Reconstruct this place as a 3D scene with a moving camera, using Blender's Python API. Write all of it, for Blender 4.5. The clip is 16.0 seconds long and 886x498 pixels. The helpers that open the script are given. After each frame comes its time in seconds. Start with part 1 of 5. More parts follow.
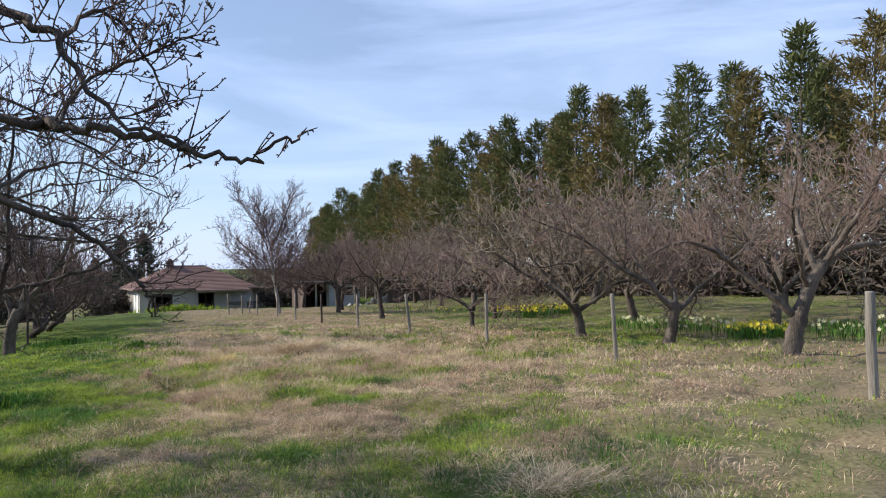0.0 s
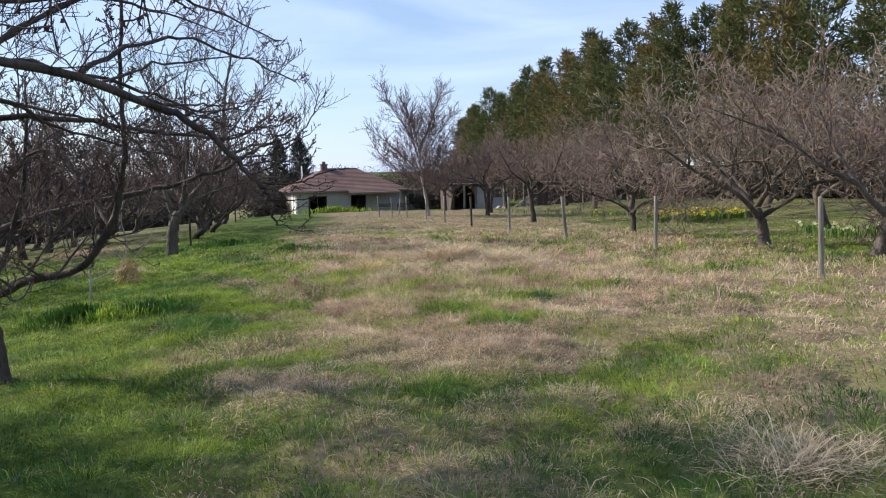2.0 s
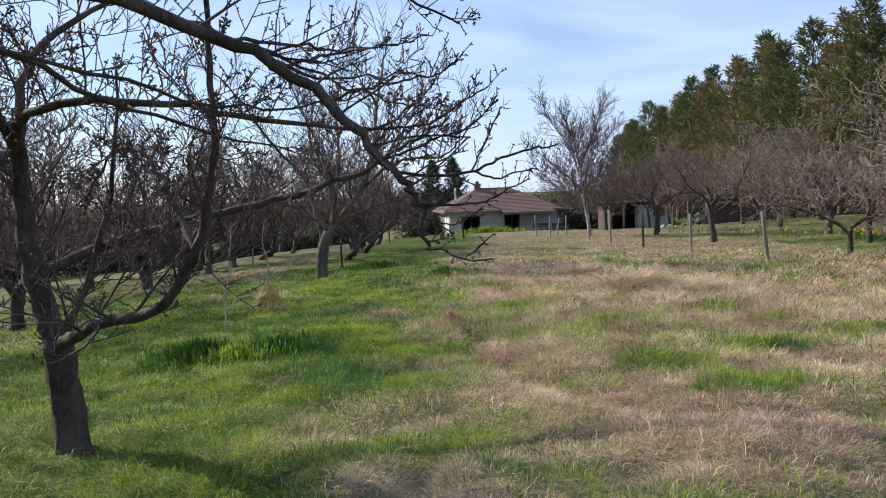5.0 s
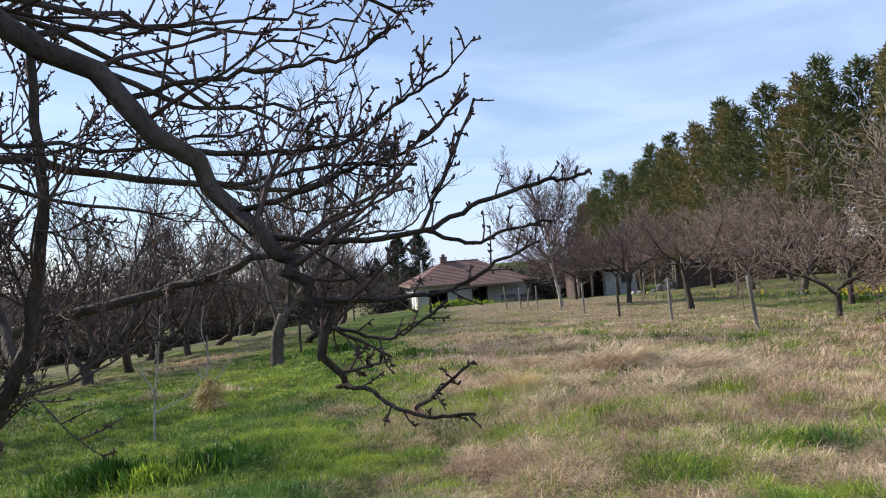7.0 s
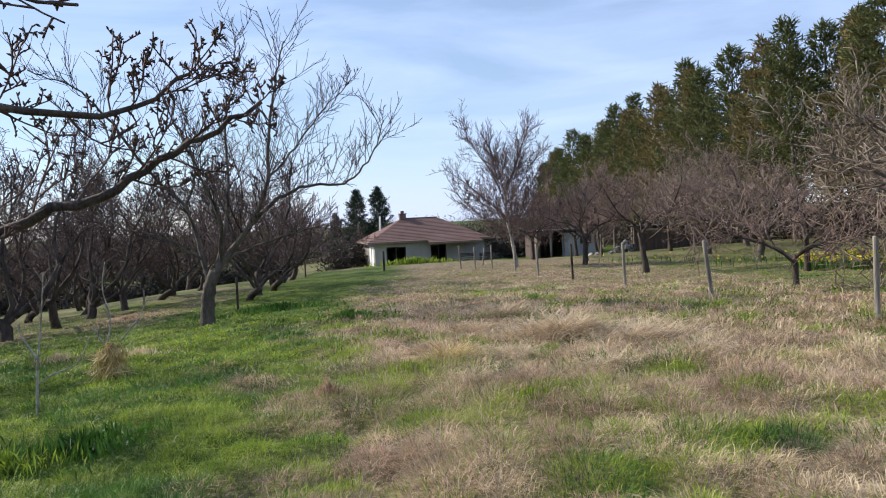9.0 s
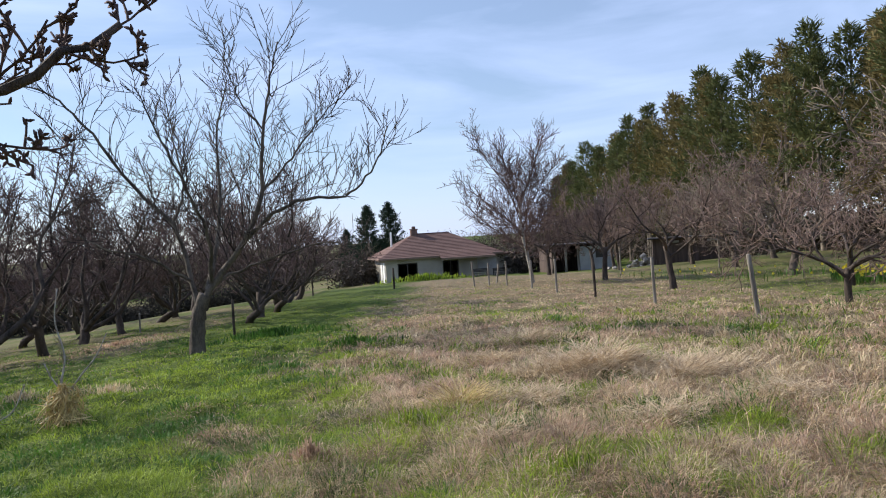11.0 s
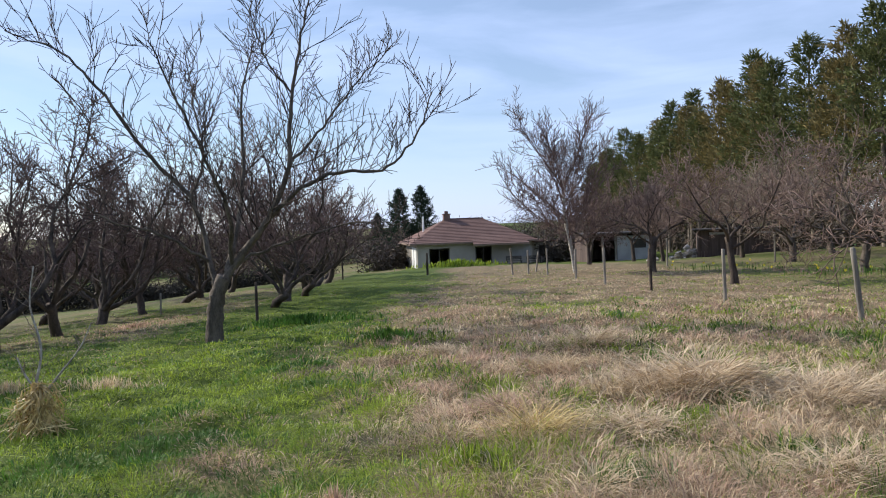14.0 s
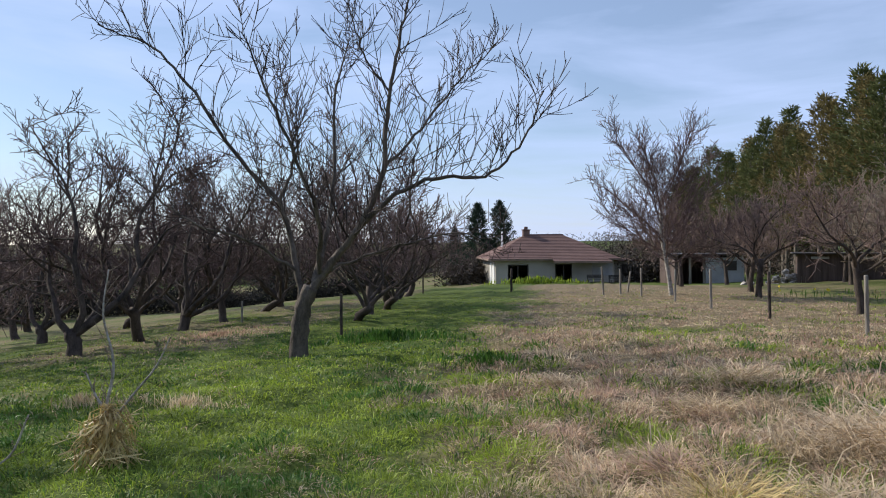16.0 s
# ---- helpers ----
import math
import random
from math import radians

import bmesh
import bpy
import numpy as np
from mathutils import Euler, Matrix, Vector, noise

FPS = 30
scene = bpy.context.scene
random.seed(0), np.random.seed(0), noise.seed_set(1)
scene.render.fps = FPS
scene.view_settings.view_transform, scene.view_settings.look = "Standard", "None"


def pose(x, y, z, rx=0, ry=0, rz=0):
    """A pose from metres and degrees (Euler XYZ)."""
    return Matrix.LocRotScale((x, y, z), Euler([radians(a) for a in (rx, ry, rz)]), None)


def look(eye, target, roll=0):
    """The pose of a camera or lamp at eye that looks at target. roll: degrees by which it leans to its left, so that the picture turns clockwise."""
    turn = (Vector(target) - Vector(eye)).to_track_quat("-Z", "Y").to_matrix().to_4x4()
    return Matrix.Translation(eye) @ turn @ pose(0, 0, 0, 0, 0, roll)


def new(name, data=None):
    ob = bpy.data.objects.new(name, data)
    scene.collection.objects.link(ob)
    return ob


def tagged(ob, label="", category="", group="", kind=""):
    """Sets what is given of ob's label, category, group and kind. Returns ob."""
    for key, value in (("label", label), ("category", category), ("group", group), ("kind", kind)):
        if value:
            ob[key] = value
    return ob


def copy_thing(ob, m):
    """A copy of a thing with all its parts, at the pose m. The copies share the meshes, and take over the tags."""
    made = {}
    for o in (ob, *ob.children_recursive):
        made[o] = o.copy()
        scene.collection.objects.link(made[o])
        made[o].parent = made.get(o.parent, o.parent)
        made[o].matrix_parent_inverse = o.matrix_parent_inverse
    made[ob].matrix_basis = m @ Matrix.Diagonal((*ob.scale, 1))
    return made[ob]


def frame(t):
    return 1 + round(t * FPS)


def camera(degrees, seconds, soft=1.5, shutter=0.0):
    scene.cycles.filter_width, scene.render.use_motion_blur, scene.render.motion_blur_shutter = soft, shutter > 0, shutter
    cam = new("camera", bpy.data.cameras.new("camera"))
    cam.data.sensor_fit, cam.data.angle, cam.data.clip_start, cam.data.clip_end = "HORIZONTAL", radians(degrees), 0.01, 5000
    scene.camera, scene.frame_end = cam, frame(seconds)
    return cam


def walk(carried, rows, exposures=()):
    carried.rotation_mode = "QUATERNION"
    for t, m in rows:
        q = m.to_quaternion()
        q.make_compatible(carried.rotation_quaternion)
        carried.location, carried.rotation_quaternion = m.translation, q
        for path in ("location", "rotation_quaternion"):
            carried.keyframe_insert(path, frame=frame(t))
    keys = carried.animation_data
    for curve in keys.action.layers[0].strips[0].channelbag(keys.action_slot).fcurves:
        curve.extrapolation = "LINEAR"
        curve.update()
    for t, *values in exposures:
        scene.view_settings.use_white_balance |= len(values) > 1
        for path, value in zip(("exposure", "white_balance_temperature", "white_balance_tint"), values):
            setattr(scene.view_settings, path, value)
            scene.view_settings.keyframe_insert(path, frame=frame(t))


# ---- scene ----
cam = camera(60.33, 16.0, soft=1.05)
PATH = [
    (0, look((-0.000, -0.000, 1.800), (3.061, 9.518, 2.014), -0.68)),
    (0.5, look((-0.063, 0.329, 1.783), (2.729, 9.931, 1.706), 1.00)),
    (1, look((-0.078, 0.647, 1.744), (2.246, 10.315, 0.679), -1.13)),
    (1.5, look((0.062, 1.022, 1.744), (1.885, 10.806, 0.773), -0.82)),
    (2, look((0.132, 1.336, 1.762), (1.296, 11.214, 0.725), -1.06)),
    (2.5, look((0.119, 1.707, 1.750), (0.541, 11.679, 1.127), -2.55)),
    (3, look((0.127, 2.110, 1.718), (0.094, 12.088, 1.059), -0.77)),
    (3.2, look((0.114, 2.253, 1.701), (-0.359, 12.180, 0.589), -1.63)),
    (5.3, look((-0.117, 3.697, 1.631), (-1.009, 13.645, 1.141), -2.39)),
    (5.5, look((-0.149, 3.864, 1.630), (-0.767, 13.842, 1.411), -5.21)),
    (6, look((-0.168, 4.185, 1.625), (-0.100, 14.179, 1.302), -5.38)),
    (6.5, look((-0.129, 4.487, 1.638), (-0.411, 14.481, 1.865), -1.87)),
    (7, look((-0.095, 4.734, 1.643), (-0.424, 14.726, 1.863), -3.99)),
    (7.5, look((-0.047, 5.039, 1.645), (1.235, 14.948, 2.060), -2.61)),
    (8, look((0.061, 5.293, 1.634), (1.810, 15.126, 2.139), -3.25)),
    (8.5, look((0.193, 5.526, 1.668), (0.494, 15.520, 1.865), -0.81)),
    (9, look((0.278, 5.729, 1.633), (0.403, 15.721, 1.263), -2.67)),
    (9.2, look((0.324, 5.876, 1.662), (0.594, 15.868, 1.958), -1.61)),
    (11.3, look((0.306, 7.405, 1.624), (0.090, 17.393, 1.198), -4.46)),
    (11.5, look((0.250, 7.507, 1.638), (-0.359, 17.468, 1.002), -5.08)),
    (12, look((0.172, 7.800, 1.597), (-0.791, 17.727, 0.878), -5.52)),
    (12.5, look((0.164, 8.065, 1.581), (-0.583, 17.977, 0.488), -4.31)),
    (13, look((0.113, 8.285, 1.561), (-0.234, 18.158, 0.010), -2.16)),
    (13.5, look((0.032, 8.554, 1.544), (-0.038, 18.507, 0.581), -1.09)),
    (14, look((0.010, 8.889, 1.565), (-0.415, 18.875, 1.238), -1.94)),
    (14.5, look((-0.033, 9.188, 1.553), (-0.970, 19.127, 0.973), -0.81)),
    (15, look((-0.274, 9.478, 1.514), (-0.954, 19.449, 1.160), -1.60)),
    (15.5, look((-0.441, 9.755, 1.513), (-1.329, 19.695, 0.869), -0.45)),
    (16, look((-0.541, 10.013, 1.523), (-1.922, 19.917, 1.413), -0.29)),
]
walk(cam, PATH, ((0.0, 0.30), (1.5, 0.35), (3.0, 0.40), (5.5, 0.34), (7.0, 0.36), (9.0, 0.32), (11.5, 0.24), (12.5, 0.32), (13.5, 0.44), (14.0, 0.26), (14.5, 0.06), (16.0, 0.06)))

# ---- world and light ----
SUN_AZ, SUN_EL = -66.0, 31.0          # degrees from +y towards +x, and above the horizon
world = bpy.data.worlds.new("sky")
scene.world = world
world.use_nodes = True
wn, wl = world.node_tree.nodes, world.node_tree.links
wn.clear()
w_out = wn.new("ShaderNodeOutputWorld")
w_bg = wn.new("ShaderNodeBackground")
w_bg.inputs["Strength"].default_value = 0.105
w_sky = wn.new("ShaderNodeTexSky")
w_sky.sky_type = "NISHITA"
w_sky.sun_disc = False
w_sky.sun_elevation = radians(SUN_EL)
w_sky.sun_rotation = radians(SUN_AZ)
w_sky.air_density, w_sky.dust_density, w_sky.ozone_density = 1.0, 0.25, 3.0
w_tc = wn.new("ShaderNodeTexCoord")
w_map = wn.new("ShaderNodeMapping")
w_map.inputs["Scale"].default_value = (1.2, 1.6, 7.0)
w_map.inputs["Rotation"].default_value = (0.10, 0.16, 0.4)
w_noise = wn.new("ShaderNodeTexNoise")
w_noise.inputs["Scale"].default_value = 1.6
w_noise.inputs["Detail"].default_value = 7.0
w_noise.inputs["Roughness"].default_value = 0.55
w_noise.inputs["Distortion"].default_value = 0.6
w_ramp = wn.new("ShaderNodeValToRGB")
w_ramp.color_ramp.elements[0].position, w_ramp.color_ramp.elements[1].position = 0.40, 0.68
w_ramp.color_ramp.elements[0].color = (0.30, 0.30, 0.30, 1)
w_ramp.color_ramp.elements[1].color = (0.84, 0.84, 0.84, 1)
w_mix = wn.new("ShaderNodeMix")
w_mix.data_type = "RGBA"
w_mix.inputs["B"].default_value = (5.6, 7.0, 10.6, 1)
wl.new(w_tc.outputs["Generated"], w_map.inputs["Vector"])
wl.new(w_map.outputs["Vector"], w_noise.inputs["Vector"])
wl.new(w_noise.outputs["Fac"], w_ramp.inputs["Fac"])
wl.new(w_ramp.outputs["Color"], w_mix.inputs["Factor"])
wl.new(w_sky.outputs["Color"], w_mix.inputs["A"])
wl.new(w_mix.outputs["Result"], w_bg.inputs["Color"])
wl.new(w_bg.outputs["Background"], w_out.inputs["Surface"])

sun = new("sun", bpy.data.lights.new("sun", "SUN"))
sun.data.energy, sun.data.angle, sun.data.color = 5.0, radians(0.6), (1.0, 0.93, 0.82)
sun_way = Vector((math.sin(radians(SUN_AZ)) * math.cos(radians(SUN_EL)), math.cos(radians(SUN_AZ)) * math.cos(radians(SUN_EL)), math.sin(radians(SUN_EL))))
sun.matrix_world = look((-40, 30, 40), Vector((-40, 30, 40)) - sun_way)


# ---- materials ----
def material(name, dark, light, scale=4.0, rough=0.85, bump=0.2, fine=40.0, island=0.0, metal=0.0, trans=0.0, stretch=(1, 1, 1), dist=0.02, spec=0.3, lo=0.52, hi=0.92):
    """Two colours mixed by noise at two scales, with fine relief; island varies whole pieces."""
    m = bpy.data.materials.new(name)
    m.use_nodes = True
    n, l = m.node_tree.nodes, m.node_tree.links
    b = n["Principled BSDF"]
    b.inputs["Roughness"].default_value, b.inputs["Metallic"].default_value = rough, metal
    b.inputs["Specular IOR Level"].default_value = spec
    tc, mp = n.new("ShaderNodeTexCoord"), n.new("ShaderNodeMapping")
    mp.inputs["Scale"].default_value = stretch
    a, c = n.new("ShaderNodeTexNoise"), n.new("ShaderNodeTexNoise")
    a.inputs["Scale"].default_value, a.inputs["Detail"].default_value = scale, 4.0
    c.inputs["Scale"].default_value, c.inputs["Detail"].default_value = fine, 3.0
    l.new(tc.outputs["Object"], mp.inputs["Vector"])
    for t in (a, c):
        l.new(mp.outputs["Vector"], t.inputs["Vector"])
    add = n.new("ShaderNodeMath")
    add.operation = "MULTIPLY_ADD"
    add.inputs[1].default_value = 0.45
    l.new(c.outputs["Fac"], add.inputs[0])
    l.new(a.outputs["Fac"], add.inputs[2])
    last = add.outputs[0]
    if island:
        g, v = n.new("ShaderNodeNewGeometry"), n.new("ShaderNodeMath")
        v.operation = "MULTIPLY_ADD"
        v.inputs[1].default_value = island
        l.new(g.outputs["Random Per Island"], v.inputs[0])
        l.new(last, v.inputs[2])
        last = v.outputs[0]
    r = n.new("ShaderNodeMapRange")
    r.inputs["From Min"].default_value, r.inputs["From Max"].default_value = lo, hi + island
    l.new(last, r.inputs["Value"])
    x = n.new("ShaderNodeMix")
    x.data_type = "RGBA"
    x.inputs["A"].default_value, x.inputs["B"].default_value = (*dark, 1), (*light, 1)
    l.new(r.outputs["Result"], x.inputs["Factor"])
    l.new(x.outputs["Result"], b.inputs["Base Color"])
    if bump:
        k = n.new("ShaderNodeBump")
        k.inputs["Strength"].default_value, k.inputs["Distance"].default_value = bump, dist
        l.new(c.outputs["Fac"], k.inputs["Height"])
        l.new(k.outputs["Normal"], b.inputs["Normal"])
    if trans:
        s, t = n.new("ShaderNodeMixShader"), n.new("ShaderNodeBsdfTranslucent")
        s.inputs["Fac"].default_value = trans
        l.new(x.outputs["Result"], t.inputs["Color"])
        l.new(b.outputs["BSDF"], s.inputs[1])
        l.new(t.outputs["BSDF"], s.inputs[2])
        l.new(s.outputs["Shader"], n["Material Output"].inputs["Surface"])
    return m


M_BARK = material("bark_dark", (0.028, 0.022, 0.019), (0.115, 0.088, 0.070), 6, 0.9, 0.8, 55, dist=0.03, stretch=(1, 1, 0.4))
M_BARK_GREY = material("bark_grey", (0.070, 0.058, 0.046), (0.25, 0.21, 0.165), 5, 0.9, 0.8, 50, dist=0.03, stretch=(1, 1, 0.4))
M_BARK_MID = material("bark_mid", (0.045, 0.036, 0.030), (0.165, 0.135, 0.108), 5, 0.9, 0.8, 50, dist=0.03, stretch=(1, 1, 0.4))
M_BARK_PALE = material("bark_pale", (0.20, 0.175, 0.15), (0.50, 0.47, 0.42), 5, 0.85, 0.5, 30, stretch=(1, 1, 2.5))
M_TWIG = material("twig_dark", (0.044, 0.029, 0.026), (0.140, 0.092, 0.080), 8, 0.85, 0.2, 60, island=0.3)
M_TWIG_BROWN = material("twig_brown", (0.105, 0.072, 0.060), (0.28, 0.195, 0.160), 8, 0.85, 0.2, 60, island=0.4)
M_TWIG_MID = material("twig_mid", (0.024, 0.018, 0.016), (0.072, 0.052, 0.045), 8, 0.85, 0.2, 60, island=0.3)
M_TWIG_RED = material("twig_reddish", (0.072, 0.046, 0.042), (0.195, 0.128, 0.115), 8, 0.8, 0.2, 60, island=0.4)
M_LICHEN = material("twig_lichen", (0.10, 0.078, 0.058), (0.29, 0.235, 0.175), 6, 0.9, 0.3, 50, island=0.4)
M_NEEDLE = material("needles", (0.030, 0.048, 0.017), (0.155, 0.165, 0.055), 0.9, 0.8, 0.0, 5, island=0.5, trans=0.22)
M_NEEDLE_BROWN = material("needles_olive", (0.062, 0.058, 0.022), (0.26, 0.20, 0.075), 0.9, 0.8, 0.0, 5, island=0.5, trans=0.22)
M_NEEDLE_DARK = material("needles_dark", (0.012, 0.026, 0.016), (0.040, 0.065, 0.035), 0.9, 0.8, 0.0, 5, island=0.4, trans=0.1)
M_DRY = material("dry_grass", (0.17, 0.115, 0.064), (0.86, 0.69, 0.46), 1.4, 0.75, 0.0, 8, island=0.45, trans=0.30, lo=0.58, hi=0.80)
M_PINK = material("dry_grass_reddish", (0.19, 0.110, 0.070), (0.76, 0.54, 0.39), 1.4, 0.75, 0.0, 8, island=0.45, trans=0.30, lo=0.58, hi=0.80)
M_GREEN = material("green_grass", (0.030, 0.066, 0.007), (0.43, 0.54, 0.062), 1.2, 0.6, 0.0, 7, island=0.50, trans=0.32, lo=0.56, hi=0.84)
M_LUSH = material("lush_leaves", (0.012, 0.044, 0.006), (0.12, 0.26, 0.034), 1.6, 0.55, 0.0, 8, island=0.35, trans=0.25, lo=0.58, hi=0.84)
M_GOLD = material("golden_straw", (0.16, 0.095, 0.028), (0.92, 0.72, 0.33), 5, 0.5, 0.0, 14, island=0.7, trans=0.25)
M_STRAW = material("straw", (0.30, 0.205, 0.12), (0.84, 0.68, 0.46), 3, 0.6, 0.0, 9, island=0.6, trans=0.2)
M_POST = material("post_wood", (0.13, 0.115, 0.095), (0.36, 0.325, 0.275), 4, 0.9, 0.6, 40, stretch=(2, 2, 0.15))
M_WALL = material("render_beige", (0.34, 0.31, 0.265), (0.45, 0.415, 0.36), 0.6, 0.95, 0.15, 30)
M_WHITE = material("white_paint", (0.70, 0.70, 0.68), (0.84, 0.84, 0.82), 1.5, 0.6, 0.05, 30)
M_TILE = material("roof_tile", (0.105, 0.060, 0.050), (0.205, 0.122, 0.102), 0.9, 0.85, 0.3, 12, island=0.5)
M_BRICK = material("chimney_brick", (0.12, 0.075, 0.065), (0.25, 0.16, 0.13), 2, 0.9, 0.4, 14)
M_GUTTER = material("fascia_wood", (0.16, 0.11, 0.085), (0.27, 0.19, 0.15), 2, 0.7, 0.1, 20)
M_FRAME = material("dark_frame", (0.035, 0.030, 0.028), (0.07, 0.06, 0.055), 3, 0.5, 0.05, 20)
M_INSIDE = material("room_plaster", (0.20, 0.18, 0.16), (0.32, 0.30, 0.27), 1, 0.95, 0.05, 20)
M_SHED = material("shed_boards", (0.060, 0.042, 0.036), (0.13, 0.095, 0.082), 1.2, 0.9, 0.4, 18, stretch=(4, 4, 0.3))
M_GREYWALL = material("grey_plaster", (0.30, 0.30, 0.31), (0.46, 0.46, 0.46), 0.8, 0.95, 0.2, 20)
M_PETAL = material("daffodil_petal", (0.72, 0.56, 0.03), (0.85, 0.75, 0.10), 5, 0.6, 0.0, 20, island=0.4, trans=0.2)
M_PALEPETAL = material("narcissus_petal", (0.72, 0.66, 0.30), (0.82, 0.80, 0.60), 5, 0.6, 0.0, 20, island=0.4, trans=0.2)
M_HEDGE = material("hedge_twigs", (0.040, 0.032, 0.025), (0.12, 0.095, 0.074), 0.5, 0.9, 0.0, 4, island=0.5)
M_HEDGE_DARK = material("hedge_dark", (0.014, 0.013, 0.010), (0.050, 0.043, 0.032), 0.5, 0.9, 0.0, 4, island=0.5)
M_GLASS = bpy.data.materials.new("window_glass")
M_GLASS.use_nodes = True
_g = M_GLASS.node_tree.nodes["Principled BSDF"]
_g.inputs["Transmission Weight"].default_value, _g.inputs["Roughness"].default_value = 1.0, 0.03
_g.inputs["IOR"].default_value = 1.05


def ground_material():
    """Soil and thatch between the blades: green to dry by the sheet's own plant cover."""
    m = bpy.data.materials.new("meadow_ground")
    m.use_nodes = True
    n, l = m.node_tree.nodes, m.node_tree.links
    b = n["Principled BSDF"]
    b.inputs["Roughness"].default_value = 0.95
    b.inputs["Specular IOR Level"].default_value = 0.1
    tc = n.new("ShaderNodeTexCoord")
    big, mid, fine = (n.new("ShaderNodeTexNoise") for _ in range(3))
    for t, s, d in ((big, 0.35, 5), (mid, 2.2, 5), (fine, 22.0, 4)):
        t.inputs["Scale"].default_value, t.inputs["Detail"].default_value = s, d
        l.new(tc.outputs["Object"], t.inputs["Vector"])
    cover = n.new("ShaderNodeAttribute")
    cover.attribute_name = "dryness"
    s1 = n.new("ShaderNodeMath")
    s1.operation = "MULTIPLY_ADD"
    s1.inputs[1].default_value = 0.9
    l.new(big.outputs["Fac"], s1.inputs[0])
    l.new(cover.outputs["Fac"], s1.inputs[2])
    s2 = n.new("ShaderNodeMath")
    s2.operation = "MULTIPLY_ADD"
    s2.inputs[1].default_value = 0.7
    l.new(mid.outputs["Fac"], s2.inputs[0])
    l.new(s1.outputs[0], s2.inputs[2])
    r = n.new("ShaderNodeMapRange")
    r.inputs["From Min"].default_value, r.inputs["From Max"].default_value = 1.00, 1.55
    l.new(s2.outputs[0], r.inputs["Value"])

    def pair(dark, light):
        x = n.new("ShaderNodeMix")
        x.data_type = "RGBA"
        x.inputs["A"].default_value, x.inputs["B"].default_value = (*dark, 1), (*light, 1)
        l.new(fine.outputs["Fac"], x.inputs["Factor"])
        return x.outputs["Result"]
    x = n.new("ShaderNodeMix")
    x.data_type = "RGBA"
    l.new(r.outputs["Result"], x.inputs["Factor"])
    l.new(pair((0.018, 0.028, 0.006), (0.14, 0.19, 0.040)), x.inputs["A"])
    l.new(pair((0.042, 0.031, 0.018), (0.33, 0.26, 0.16)), x.inputs["B"])
    l.new(x.outputs["Result"], b.inputs["Base Color"])
    k = n.new("ShaderNodeBump")
    k.inputs["Strength"].default_value, k.inputs["Distance"].default_value = 0.45, 0.04
    l.new(fine.outputs["Fac"], k.inputs["Height"])
    l.new(k.outputs["Normal"], b.inputs["Normal"])
    return m


M_GROUND = ground_material()


# ---- building blocks ----
def part(name, bm, mat, parent=None, label=""):
    me = bpy.data.meshes.new(name)
    bm.to_mesh(me)
    bm.free()
    me.materials.append(mat)
    ob = new(name, me)
    if parent:
        ob.parent = parent
    return tagged(ob, label)


def raw(name, verts, faces, mat, parent=None, smooth=False):
    me = bpy.data.meshes.new(name)
    me.from_pydata(verts, [], faces)
    me.materials.append(mat)
    if smooth:
        me.shade_smooth()
    ob = new(name, me)
    if parent:
        ob.parent = parent
    return ob


def fast(name, verts, tris, mat):
    """A mesh from numpy arrays of vertices and triangles."""
    me = bpy.data.meshes.new(name)
    nt = len(tris)
    me.vertices.add(len(verts))
    me.vertices.foreach_set("co", np.ascontiguousarray(verts, dtype=np.float32).ravel())
    me.loops.add(nt * 3)
    me.loops.foreach_set("vertex_index", np.ascontiguousarray(tris, dtype=np.int32).ravel())
    me.polygons.add(nt)
    me.polygons.foreach_set("loop_start", np.arange(0, nt * 3, 3, dtype=np.int32))
    me.polygons.foreach_set("loop_total", np.full(nt, 3, dtype=np.int32))
    me.update()
    me.materials.append(mat)
    return new(name, me)


def thing(name, m, label, category, group="", kind=""):
    ob = new(name)
    ob.empty_display_size = 0.2
    ob.matrix_basis = m
    return tagged(ob, label, category, group, kind)


def box(bm, x0, x1, y0, y1, z0, z1, bevel=0.0):
    g = bmesh.ops.create_cube(bm, size=1.0, matrix=Matrix.LocRotScale(((x0 + x1) / 2, (y0 + y1) / 2, (z0 + z1) / 2), None, (x1 - x0, y1 - y0, z1 - z0)))
    if bevel:
        edges = list({e for v in g["verts"] for e in v.link_edges})
        bmesh.ops.bevel(bm, geom=edges, offset=bevel, segments=1, affect="EDGES")
    return bm


def boxed(x0, x1, y0, y1, z0, z1, bevel=0.0):
    return box(bmesh.new(), x0, x1, y0, y1, z0, z1, bevel)


def step(a, b, x):
    t = np.clip((x - a) / (b - a), 0, 1)
    return t * t * (3 - 2 * t)


def ground_z(x, y):
    """Height of the meadow: falls gently ahead and to the left, rises a little to the wood."""
    x, y = np.asarray(x, float), np.asarray(y, float)
    u = np.clip(x, -14.0, 5.7) / 10
    v = (np.clip(y, -15.0, 100.0) - 10) / 10
    z = 0.044 + 0.382 * u - 0.224 * v - 0.334 * u * u - 0.06 * u * np.minimum(v, 4)
    z = z + np.where(x < -14, 0.11 * (np.maximum(x, -26) + 14), 0)
    z = z - 0.9 * step(45, 80, y) + 0.5 * step(9, 22, x)
    return z


def gz(x, y):
    return float(ground_z(x, y))


def waves(x, y, s=1.0):
    """Smooth uneven patches, between about -1 and 1."""
    return (np.sin(0.9 * s * x + 1.3 * np.sin(0.7 * s * y + 0.4)) + np.sin(1.1 * s * y + 1.7 * np.sin(0.8 * s * x + 2.1)) + np.sin(2.3 * s * (x + 0.6 * y) + 1.0)
            + np.sin(2.9 * s * (y - 0.5 * x) + 0.3)) / 4


